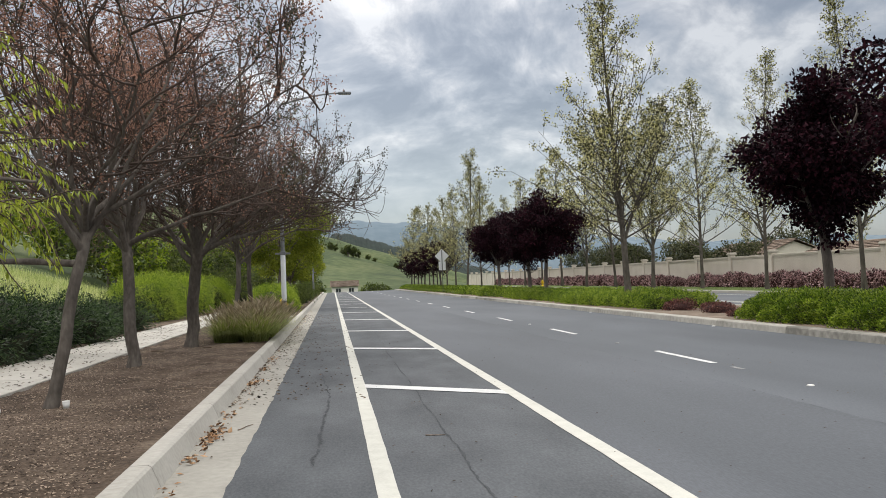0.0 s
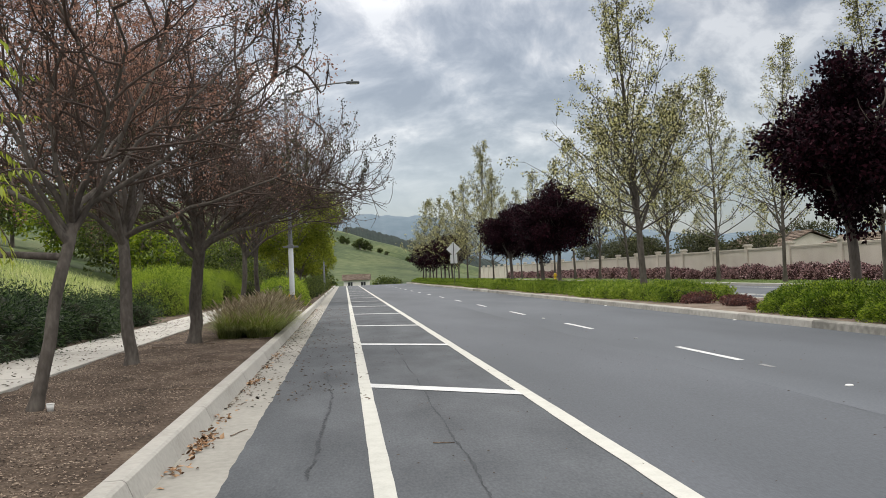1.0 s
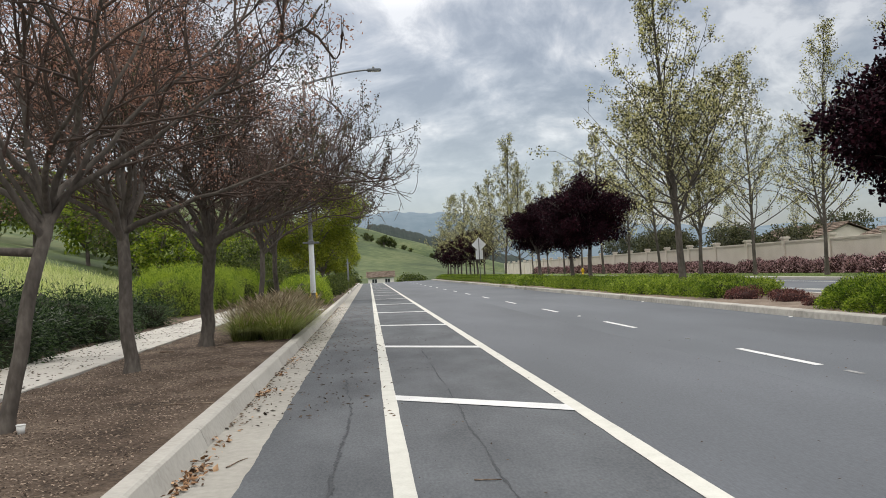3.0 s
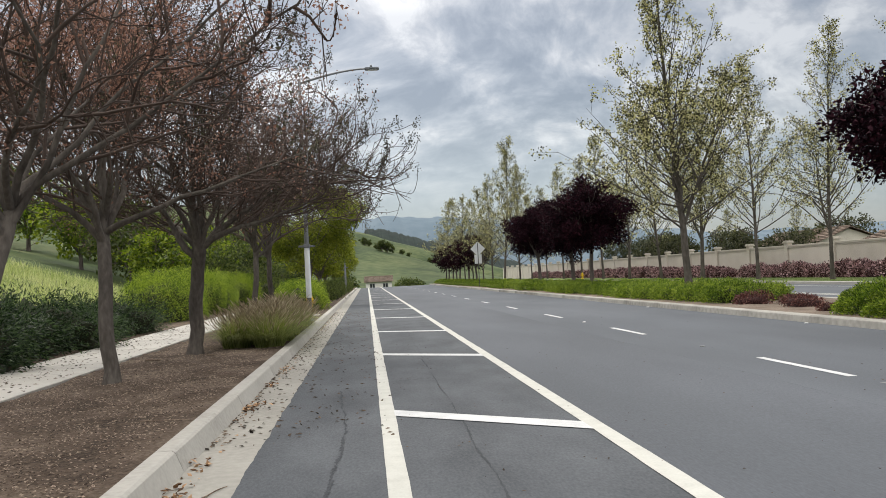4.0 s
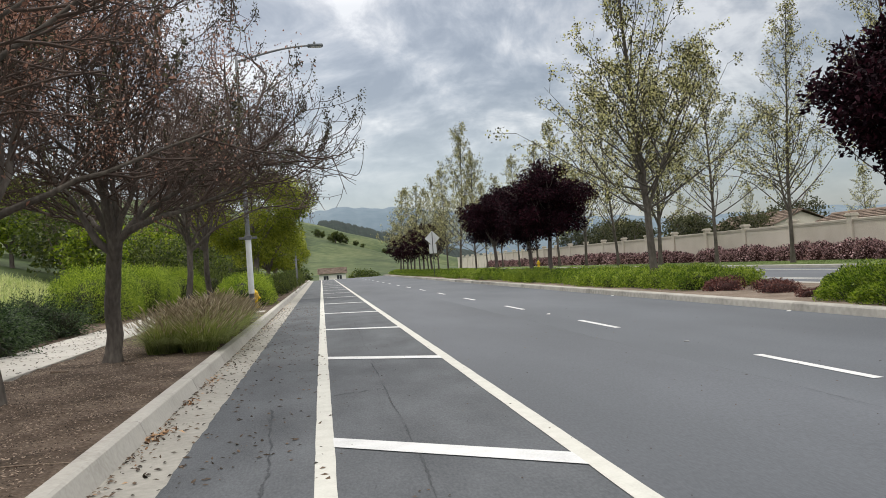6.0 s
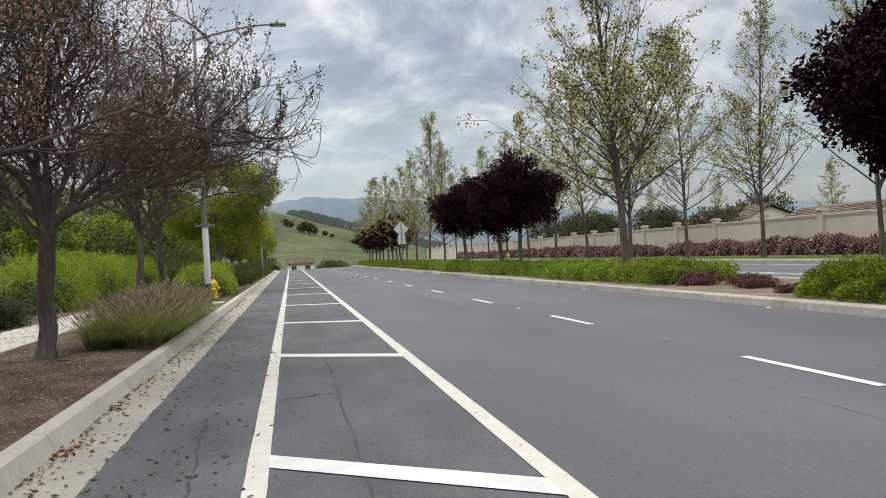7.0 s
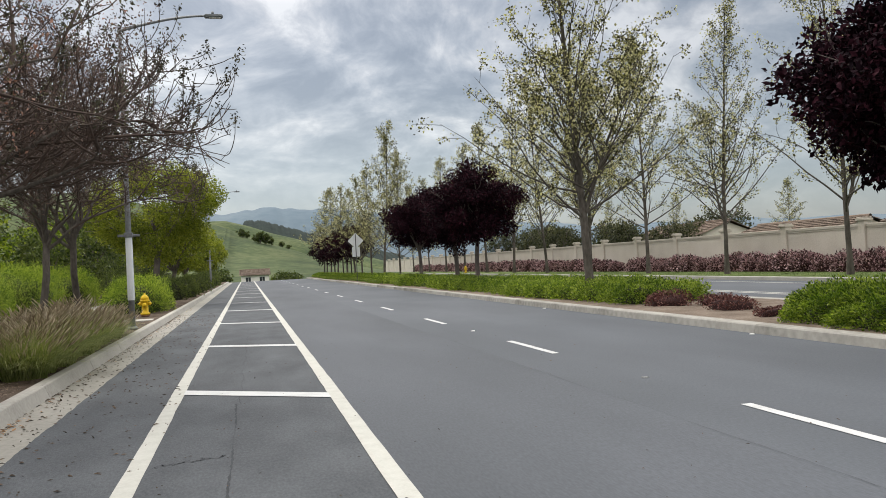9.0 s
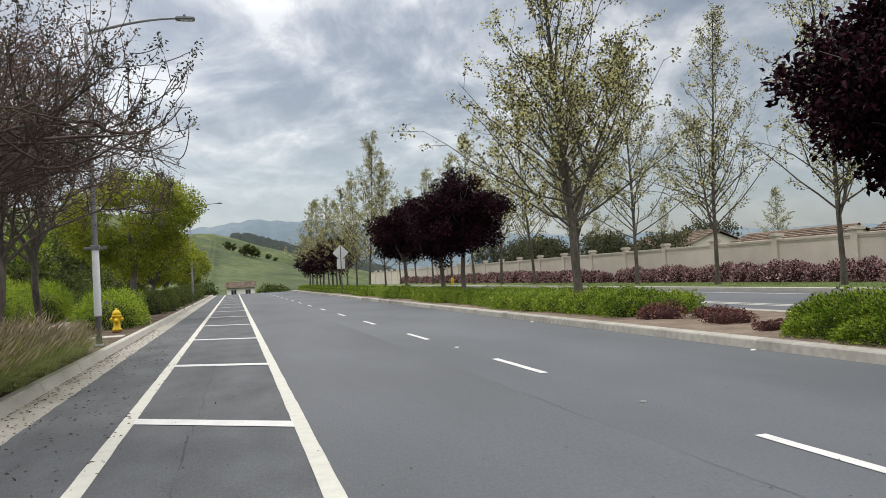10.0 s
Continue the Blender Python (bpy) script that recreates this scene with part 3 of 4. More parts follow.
def flare(p, r):
    r = r.copy()
    r[0] *= 1.45
    return p, r


def dormant_tree(seed, lean=(0.0, 0.0), girth=0.11, fork_at=2.1, spread=1.0, low=2.55, sway=0.09, top=8.5, wide=3.9, haze=1.0, dense=9, seeds="bud", low_limb=0.0, name="dormant_tree"):
    """A wide-spreading street tree with bare twigs and brown seed clusters."""
    g = np.random.default_rng(seed)
    thick, thin, tips, ends = [], [], [], []
    d0 = np.array([lean[0], lean[1], 1.0])
    p, r, d = bough(g, (0, 0, -0.1), d0, fork_at + 0.1, girth, girth * 0.85, 9, 0.0, sway)
    thick.append((*flare(p, r), 10))
    if low_limb:
        start, _ = along(p, low_limb / (fork_at + 0.1))
        q, rr, _ = bough(g, start, (-1.0, 0.1, 0.12), 1.9, girth * 0.62, 0.018, 9, 0.02, 0.1)
        thick.append((q, rr, 8))
        for t in (0.5, 0.75, 0.98):
            s, sd = along(q, t)
            thin.append((*bough(g, s, side_way(g, sd, 0.9) + [0, 0, 0.5], 0.8, 0.014, 0.005, 6, 0.1, 0.15)[:2], 4))
    tilts = (0.2, 0.5, 0.78, 0.9, 1.02, 1.12, 1.2, 0.65, 1.05, 0.36, 0.6)
    for i, tilt in enumerate(tilts):
        tilt *= spread
        a = 2.4 * i + 0.3 * g.random() + seed
        rise = tilt * 0.72
        way = np.array([math.cos(a) * math.sin(rise), math.sin(a) * math.sin(rise), math.cos(rise)])
        start, _ = along(p, 0.84 + 0.16 * g.random())
        reach = (4.3 - 0.9 * tilt) * g.uniform(0.88, 1.08)
        q, rr, dd = bough(g, start, way, reach, girth * 0.55, 0.012, 12, -0.045 if tilt > 0.7 else 0.0, 0.17)
        out_by = np.linalg.norm(q[:, :2] - q[0, :2], axis=1)
        q[:, 2] = np.maximum(q[:, 2], q[0, 2] + 0.34 * out_by)
        rr = 0.011 + (girth * 0.55 - 0.011) * np.linspace(1, 0, 12) ** 1.9
        thick.append((q, rr, 7))
        for j in range(dense):
            t = 0.15 + 0.85 * (j + g.random()) / dense
            s, sd = along(q, min(t, 0.99))
            q2, r2, d2 = bough(g, s, side_way(g, sd, g.uniform(0.5, 1.1)), g.uniform(0.9, 1.7) * (1.15 - 0.4 * t), 0.018, 0.006, 6, 0.03, 0.18)
            if q2[-1][2] < low:
                q2[:, 2] += np.linspace(0, low + 0.15 - q2[-1][2], 6)
            thin.append((q2, r2, 4))
            for k in range(5):
                t2 = 0.12 + 0.88 * (k + g.random()) / 5
                s2, sd2 = along(q2, min(t2, 0.99))
                q3, r3, d3 = bough(g, s2, side_way(g, sd2, g.uniform(0.4, 1.0)), g.uniform(0.45, 0.9), 0.0085, 0.004, 5, 0.1, 0.2)
                thin.append((q3, r3, 3))
                ends.append(q3[-1])
                for m in range(3):
                    s3, sd3 = along(q3, g.uniform(0.15, 0.98))
                    q4, r4, _ = bough(g, s3, side_way(g, sd3, g.uniform(0.4, 1.0)), g.uniform(0.16, 0.42), 0.005, 0.003, 3, 0.12, 0.3)
                    thin.append((q4, r4, 3))
                    tips.append(q4[-1])
                    tips.append((q4[1] + q4[-1]) / 2)
    def dome(q):
        """Keeps the crown under a falling dome, as the row of trees grows."""
        q = np.array(q, float)
        rho = np.linalg.norm(q[..., :2], axis=-1)
        past = np.clip(rho - wide + 0.9, 0, None)
        q[..., :2] *= ((rho - past + 0.9 * np.tanh(past / 0.9)) / np.maximum(rho, 0.01))[..., None]
        cap = top - 1.15 * np.linalg.norm(q[..., :2], axis=-1) - 0.9
        over = np.clip(q[..., 2] - cap, 0, None)
        q[..., 2] -= over - 0.9 * np.tanh(over / 0.9)
        return q

    thick, thin = [(dome(q), rr, k) for q, rr, k in thick], [(dome(q), rr, k) for q, rr, k in thin]
    tips, ends = dome(tips), dome(ends)
    high = np.clip((tips[:, 2] - 2.9) / 1.5, 0.2, 1.0)
    rim = np.clip((3.9 - np.linalg.norm(tips[:, :2], axis=1)) / 1.3, 0.15, 1.0)
    near = tips[g.random(len(tips)) < 0.95 * haze * high * rim]
    at = np.repeat(near, 13, 0) + g.normal(size=(len(near) * 13, 3)) * 0.095
    lv, lf = leaves(g, at, 0.04, 0.021)
    t = make_tree(name, "bare-twigged street tree with brown seed clusters in the soil strip", "bark_brown", "twig_brown", seeds, "seed_haze", thick, thin, lv, lf, "street trees on the verge")
    # upcurling whips at the rim, each with a few dark tufts
    far = ends[np.linalg.norm(ends[:, :2], axis=1) > 2.0]
    pick = far[g.random(len(far)) < 0.6]
    whips, tufts = [], []
    for e in pick:
        o = np.array([e[0], e[1], 0.0]) / np.linalg.norm(e[:2])
        q, rr, _ = bough(g, e, o + g.normal(size=3) * 0.5, g.uniform(0.3, 0.75), 0.0065, 0.004, 8, 0.25, 0.12)
        q = dome(q)
        whips.append((q, rr, 3))
        tufts += [q[-1], q[5], q[3], q[6]][:g.integers(1, 5)]
    tagged(part("shoot_mass", mesh_from("shoot_mass", *tubes(whips), True), "twig_brown", t), kind="stuff")
    tufts = np.array(tufts)
    at = np.repeat(tufts, 15, 0) + g.normal(size=(len(tufts) * 15, 3)) * [0.022, 0.022, 0.055]
    v2, f2 = leaves(g, at, 0.045, 0.02, droop=0.2)
    tagged(part("dry_foliage", mesh_from("dry_foliage", v2, f2), "dark_bud", t), "dark dry leaf tufts at the twig ends", kind="stuff")
    return t


def tall_tree(seed, height=10.0, width=2.6, leaders=1, n_leaf=5200, leaf=0.095, twigs=2, name="sycamore_tree"):
    """A tall narrow tree with rising limbs and sparse young leaves."""
    g = np.random.default_rng(seed)
    thick, thin, tips = [], [], []
    p, r, _ = bough(g, (0, 0, -0.1), (0.01, 0.01, 1), height, 0.14 if leaders == 3 else 0.105, 0.012, 16, 0.06, 0.018)
    thick.append((*flare(p, r), 9))
    stems = [(p, 1.0, 0.19)]
    for i in range(leaders - 1):
        a = 2.0 + 2.4 * i
        s, _ = along(p, 0.2 + 0.03 * i)
        q, rr, _ = bough(g, s, (math.cos(a) * 0.36, math.sin(a) * 0.36, 1), height * (0.42 - 0.05 * i), 0.065, 0.01, 10, 0.07, 0.06)
        thick.append((q, rr, 7))
        stems.append((q, 0.45, 0.15))
    for p_, f, t0 in stems:
        n1 = int(48 * f)
        for i in range(n1):
            t = t0 + (0.97 - t0) * ((i + g.random()) / n1) ** 1.12
            s, sd = along(p_, t)
            rel = (t - t0) / (1 - t0)
            ln = width * (0.35 + 0.65 * f) * (1.06 - rel) ** 1.2 * (0.8 + 0.45 * g.random()) + 0.35
            a = i * 2.4 + g.random()
            tilt = g.uniform(0.7, 1.2) - 0.5 * rel
            way = np.array([math.cos(a) * math.sin(tilt), math.sin(a) * math.sin(tilt), math.cos(tilt)])
            q, rr, _ = bough(g, s, way, ln, 0.036 * (1.1 - rel), 0.005, 7, 0.06, 0.13)
            (thick if rel < 0.35 else thin).append((q, rr, 5))
            many = 7 if rel < 0.45 else 5
            for j in range(many):
                t2 = 0.12 + 0.88 * (j + g.random()) / many
                s2, sd2 = along(q, min(t2, 0.99))
                q2, r2, _ = bough(g, s2, side_way(g, sd2, g.uniform(0.4, 0.9)), g.uniform(0.35, 0.9) * (0.6 + 0.4 * ln / width), 0.009, 0.004, 4, 0.06, 0.16)
                thin.append((q2, r2, 3))
                tips += [q2[-1], q2[2], q2[1]]
                for m in range(twigs):
                    s3, sd3 = along(q2, g.uniform(0.3, 0.95))
                    q3, r3, _ = bough(g, s3, side_way(g, sd3, 0.7), g.uniform(0.2, 0.4), 0.005, 0.003, 3, 0.05, 0.16)
                    thin.append((q3, r3, 3))
                    tips += [q3[-1], q3[1]]
    tips = np.array(tips)
    bunch = tips[g.random(len(tips)) < 0.8]
    at = bunch[g.integers(0, len(bunch), n_leaf)] + g.normal(size=(n_leaf, 3)) * 0.075
    lv, lf = leaves(g, at, leaf, leaf * 0.74, droop=0.6)
    return make_tree(name, "tall slender sycamore with sparse yellow-green spring leaves", "bark_grey", "twig_grey", "leaf_spring", "crown", thick, thin, lv, lf, "sycamores")


def round_tree(seed, height, radius, clear, leaf_mat, n_leaf, leaf_len, label, wood, name, group, flat_top=1.0, spread=0.3, trunk_r=0.12, vase=0.5, shell=0.5, n_c=120):
    """A dense-leaved tree: trunk, limbs and a crown of leaf clumps with gaps."""
    g = np.random.default_rng(seed)
    thick, thin, tips = [], [], []
    p, r, _ = bough(g, (0, 0, -0.1), (0.02, 0, 1), clear + 0.3, trunk_r, trunk_r * 0.8, 7, 0.02, 0.05)
    thick.append((*flare(p, r), 9))
    top = p[-1]
    mid = np.array([0, 0, clear + (height - clear) * 0.5])
    for i in range(7):
        a = 2 * math.pi * (i + 0.4 * g.random()) / 7
        reach = radius * g.uniform(0.55, 0.8) if i else 0.1
        goal = np.array([math.cos(a) * reach, math.sin(a) * reach, clear + (height - clear) * g.uniform(0.45, 0.8)])
        q, rr, _ = bough(g, top - [0, 0, 0.2 * g.random()], goal - top, np.linalg.norm(goal - top), trunk_r * 0.5, 0.02, 7, 0.0, 0.08)
        thick.append((q, rr, 6))
        for j in range(7):
            s, sd = along(q, g.uniform(0.25, 0.98))
            q2, r2, _ = bough(g, s, side_way(g, sd, g.uniform(0.5, 1.0)), radius * g.uniform(0.3, 0.6), 0.02, 0.006, 5, 0.03, 0.15)
            thin.append((q2, r2, 4))
    u = g.normal(size=(n_c, 3))
    u /= np.linalg.norm(u, axis=1, keepdims=True)
    rad = g.uniform(0.12, 1.0, n_c) ** shell
    c = u * rad[:, None]
    narrow = 1 - vase * np.clip(-c[:, 2:3], 0, 1)
    c = mid + c * np.array([radius, radius, (height - clear) * 0.52 * flat_top]) * np.concatenate([narrow, narrow, np.ones_like(narrow)], 1)
    c += g.normal(size=c.shape) * 0.12
    k = g.integers(0, n_c, n_leaf)
    out = u[k]
    off = g.normal(size=(n_leaf, 3))
    off /= np.linalg.norm(off, axis=1, keepdims=True)
    at = c[k] + off * (spread * g.random((n_leaf, 1)) ** 0.4) * np.array([1, 1, 0.75])
    lv, lf = leaves(g, at, leaf_len, leaf_len * 0.55, droop=0.15, out=out * 0.6)
    return make_tree(name, label, wood, wood, leaf_mat, "crown", thick, thin, lv, lf, group)


def put_copies(ob, spots):
    """The thing at its first spot, copies of it at the others; a spot is x, y, z, turn, scale."""
    for i, (x, y, z, turn, s) in enumerate(spots):
        m = pose(x, y, z, 0, 0, turn) @ Matrix.Scale(s, 4)
        if i:
            copy_thing(ob, m)
        else:
            first = m
    ob.matrix_basis = first


put_copies(dormant_tree(11, (0.24, 0.02), 0.07, wide=3.2, haze=0.9, dense=8, low_limb=1.75), [(-3.15, 10.87, 0.13, 0, 1.0)])
put_copies(dormant_tree(41, (0.0, 0.0), 0.085, 2.5, 0.84, 3.0, 0.045, top=8.0, wide=3.7, haze=0.6, dense=10, seeds="bud_grey"), [(-2.62, 28.8, 0.13, 0, 0.95), (-2.87, 26.2, 0.13, 160, 0.92)])
put_copies(dormant_tree(23, (0.0, 0.03), 0.1, 2.2, wide=4.1, dense=11), [(-3.26, 15.3, 0.13, 0, 1.0)])
put_copies(dormant_tree(37, (0.02, 0), 0.125, 1.95, 1.15, wide=4.4, haze=1.3, dense=18, seeds="bud_grey"), [(-3.1, 19.8, 0.13, 0, 1.08)])

put_copies(tall_tree(3, 12.9, 4.6, 3, 19000, 0.084), [(10.75, 30.6, 0.13, 200, 0.95), (23.4, 60.0, 0.13, 80, 1.05)])
put_copies(tall_tree(4, 12.2, 4.0, 2, 8800, 0.088), [(23.3, 43.6, 0.13, 0, 1.04), (23.4, 35.45, 0.13, 200, 1.08), (23.4, 27.2, 0.13, 290, 1.1)])
put_copies(tall_tree(6, 12.4, 4.0, 1, 9500, 0.088), [(23.4, 51.75, 0.13, 0, 1.08), (23.4, 68.1, 0.13, 120, 1.1), (11.3, 71, 0.13, 310, 0.97), (11.3, 64, 0.13, 190, 0.7)])
put_copies(tall_tree(8, 11.8, 3.9, 2, 5000, 0.12, 1), [(23.4, 76.2, 0.13, 90, 1.2), (11.4, 84, 0.13, 210, 0.8), (23.5, 93, 0.13, 30, 1.12), (11.4, 99, 0.13, 0, 0.85), (23.4, 110, 0.13, 240, 1.0), (11.3, 117, 0.13, 60, 0.95)])
put_copies(tall_tree(9, 11.8, 4.0, 1, 5000, 0.12, 1), [(23.4, 84.4, 0.13, 60, 1.2), (23.4, 101, 0.13, 10, 1.1), (23.4, 120, 0.13, 70, 1.0), (52, 78, -1.2, 20, 0.75), (58, 66, -1.2, 80, 0.8), (50, 96, -1.2, 140, 0.75), (57, 52, -1.2, 30, 0.8), (49, 112, -1.2, 0, 0.8), (11.4, 108, 0.13, 50, 0.9), (11.3, 91, 0.13, 150, 0.75), (11.4, 78, 0.13, 10, 0.8)])

PLUM = "dense dark purple-leaved plum tree in the median"
put_copies(round_tree(51, 5.6, 1.6, 2.0, "leaf_plum", 27000, 0.125, PLUM, "bark_dark", "plum_tree", "purple plum trees", 1.0, 0.5, 0.13, 0.7),
           [(11.5, 19.4, 0.13, 0, 1.0), (11.3, 48.4, 0.13, 90, 0.94)])
put_copies(round_tree(52, 5.6, 2.0, 1.9, "leaf_plum", 27000, 0.125, PLUM, "bark_dark", "plum_tree", "purple plum trees", 1.0, 0.5, 0.12, 0.55),
           [(11.3, 44.5, 0.13, 0, 0.98), (11.6, 14.4, 0.13, 60, 1.06), (11.3, 57.2, 0.13, 170, 0.98)])
put_copies(round_tree(53, 5.5, 2.1, 1.9, "leaf_plum", 5000, 0.22, PLUM, "bark_dark", "plum_tree", "purple plum trees", 1.0, 0.45, 0.12, 0.5),
           [(11.3, 88, 0.13, 200, 0.95), (11.3, 95, 0.13, 110, 0.95), (11.3, 104, 0.13, 30, 0.9), (11.3, 112, 0.13, 70, 0.9), (11.3, 121, 0.13, 10, 0.95)])

STREET = "leafy yellow-green street tree with a broad crown"
put_copies(round_tree(61, 6.3, 2.9, 2.5, "leaf_yellow", 42000, 0.115, STREET, "bark_dark", "street_tree", "green street trees", 1.0, 0.7, 0.16, 0.0, 0.25, 75), [(-2.9, 48.9, 0.13, 0, 1.0)])
put_copies(round_tree(62, 6.2, 2.7, 1.6, "leaf_yellow", 9000, 0.18, STREET, "bark_dark", "street_tree", "green street trees", 1.0, 0.5, 0.16, 0.3),
           [(-3.2, 58, 0.13, 120, 0.85), (-3.0, 70, 0.13, 220, 0.8), (-3.1, 86, 0.13, 20, 0.8), (-3.1, 106, 0.13, 60, 0.9)])


def on_hill(x, y):
    return float(ground_height(np.array(x, float), np.array(y, float)))


spots = [(-11, 50, 40, 0.75), (-14, 58, 10, 0.9), (-10.5, 62, 120, 0.8), (-18, 66, 200, 1.1), (-12, 76, 300, 1.0), (-24, 60, 20, 1.1), (-9, 88, 60, 1.0), (-16, 90, 150, 1.2), (-27, 74, 40, 1.3), (-13, 52, 200, 0.9), (-17, 56, 100, 1.0), (-9.5, 57, 30, 0.7), (-21, 70, 10, 1.2), (-10, 70, 70, 1.0), (-30, 62, 140, 1.2), (-12, 84, 60, 1.1), (-24, 84, 50, 1.3), (-33, 80, 20, 1.4)]
put_copies(round_tree(71, 5.2, 2.6, 0.9, "leaf_green", 2500, 0.3, "bushy yellow-green tree on the hillside", "bark_dark", "hillside_tree", "hillside trees", 1.0, 0.6, 0.14, 0.2),
           [(x, y, on_hill(x, y) - 0.05, a, s) for x, y, a, s in spots[::2]])
put_copies(round_tree(72, 5.0, 2.8, 0.7, "leaf_olive", 2500, 0.3, "dense dark olive-green tree", "bark_dark", "hillside_tree", "hillside trees", 1.0, 0.6, 0.14, 0.2),
           [(x, y, on_hill(x, y) - 0.05, a, s) for x, y, a, s in spots[1::2]] + [(-7.5, 66, 0.1, 30, 0.55), (-6.5, 80, 0.1, 130, 0.6)])
put_copies(round_tree(73, 5.0, 2.6, 0.9, "leaf_dull", 3600, 0.24, "dull grey-green garden tree behind the wall", "bark_dark", "garden_tree", "garden trees", 1.0, 0.6, 0.14, 0.2),
           [(33, 76, -0.4, 0, 0.95), (31, 84, -0.4, 90, 1.0), (35, 70, -0.4, 200, 0.85), (32, 93, -0.4, 20, 1.0), (40, 90, -0.5, 120, 1.1), (45, 84, -0.5, 10, 1.0), (38, 107, -0.5, 60, 1.2), (53, 92, -0.5, 200, 1.3), (36, 100, -0.4, 60, 1.1), (38, 125, -0.4, 10, 1.2)])


# ---- shrubs and grasses ----
def mound_surface(g, n, rx, ry, h, lump=0.12):
    """Points on a lumpy mound and the ways out of it."""
    a = g.uniform(0, 2 * np.pi, n)
    e = np.arcsin(g.uniform(0.0, 1.0, n))
    u = np.stack([np.cos(a) * np.cos(e), np.sin(a) * np.cos(e), np.sin(e)], -1)
    sq = np.abs(u) ** 0.75 * np.sign(u)
    k = 1 + lump * wobble(u[:, 0] * rx * 3, u[:, 1] * ry * 3 + u[:, 2] * h * 3, 1.0, rx + h)
    return sq * np.array([rx, ry, h]) * k[:, None], u


def shrub(seed, rx, ry, h, leaf_mat, core_mat, n, leaf_len, leaf_w, name, label, category="shrub", group="", lump=0.14, droop=0.0, up=0.3, shoots=0):
    g = np.random.default_rng(seed)
    t = thing(name, label, category, group=group)
    # solid dark mound under the leaves, added to read as inner shade
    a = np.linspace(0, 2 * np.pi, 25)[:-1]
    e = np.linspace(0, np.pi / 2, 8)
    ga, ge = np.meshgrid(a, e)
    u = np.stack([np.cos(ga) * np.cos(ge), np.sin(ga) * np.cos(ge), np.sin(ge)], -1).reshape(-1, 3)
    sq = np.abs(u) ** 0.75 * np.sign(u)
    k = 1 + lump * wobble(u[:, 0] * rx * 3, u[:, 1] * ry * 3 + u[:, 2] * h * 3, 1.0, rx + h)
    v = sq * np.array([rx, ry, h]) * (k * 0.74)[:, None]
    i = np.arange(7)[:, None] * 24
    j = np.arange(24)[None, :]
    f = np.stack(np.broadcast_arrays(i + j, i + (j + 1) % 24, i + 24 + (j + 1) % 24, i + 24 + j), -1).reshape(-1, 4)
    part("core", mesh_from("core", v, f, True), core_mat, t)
    at, out_ = mound_surface(g, n, rx, ry, h, lump)
    at = at * (0.75 + 0.27 * g.random((n, 1)) ** 0.65)
    out_[:, 2] += up
    lv, lf = leaves(g, at, leaf_len, leaf_w, droop=droop, out=out_ * 1.3)
    if shoots:
        s_at, _ = mound_surface(g, shoots, rx, ry, h, lump)
        s_at = s_at[s_at[:, 2] > h * 0.55]
        step = np.linspace(0, 1, 7)
        q = (s_at[:, None, :] + step[None, :, None] * np.array([0, 0, 1.0]) * g.uniform(0.12, 0.4, (len(s_at), 1, 1)) + g.normal(size=(len(s_at), 1, 3)) * step[None, :, None] * 0.05).reshape(-1, 3)
        v2, f2 = leaves(g, q, leaf_len * 0.8, leaf_w * 0.8, out=np.array([[0, 0, 1.0]]))
        lf = np.concatenate([lf, f2 + len(lv)])
        lv = np.concatenate([lv, v2])
    tagged(part("foliage", mesh_from("foliage", lv, lf), leaf_mat, t), kind="stuff")
    return t


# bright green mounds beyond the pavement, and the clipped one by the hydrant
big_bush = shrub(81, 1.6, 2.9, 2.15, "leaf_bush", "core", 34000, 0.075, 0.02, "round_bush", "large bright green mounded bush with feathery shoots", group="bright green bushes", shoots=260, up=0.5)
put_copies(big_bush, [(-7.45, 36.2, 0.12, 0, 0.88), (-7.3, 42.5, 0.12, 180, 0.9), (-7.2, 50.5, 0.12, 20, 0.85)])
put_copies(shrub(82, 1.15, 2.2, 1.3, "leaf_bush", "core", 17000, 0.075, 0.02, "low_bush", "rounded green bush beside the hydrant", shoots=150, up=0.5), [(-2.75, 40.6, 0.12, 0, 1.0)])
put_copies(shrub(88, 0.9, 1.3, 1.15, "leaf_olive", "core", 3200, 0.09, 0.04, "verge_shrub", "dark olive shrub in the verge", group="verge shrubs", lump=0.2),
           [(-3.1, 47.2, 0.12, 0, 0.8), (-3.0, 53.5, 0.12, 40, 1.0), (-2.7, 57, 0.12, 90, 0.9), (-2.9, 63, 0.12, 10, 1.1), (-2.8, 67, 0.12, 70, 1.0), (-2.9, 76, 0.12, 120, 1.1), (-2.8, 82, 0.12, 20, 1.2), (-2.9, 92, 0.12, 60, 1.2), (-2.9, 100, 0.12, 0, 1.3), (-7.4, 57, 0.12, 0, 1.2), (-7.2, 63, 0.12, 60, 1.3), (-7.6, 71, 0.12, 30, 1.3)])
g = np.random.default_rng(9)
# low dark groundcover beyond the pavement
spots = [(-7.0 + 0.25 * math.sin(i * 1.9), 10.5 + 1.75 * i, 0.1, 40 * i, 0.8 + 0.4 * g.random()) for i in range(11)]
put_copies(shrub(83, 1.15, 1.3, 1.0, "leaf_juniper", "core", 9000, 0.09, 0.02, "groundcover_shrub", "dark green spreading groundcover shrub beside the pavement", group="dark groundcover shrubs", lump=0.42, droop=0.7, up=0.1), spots)

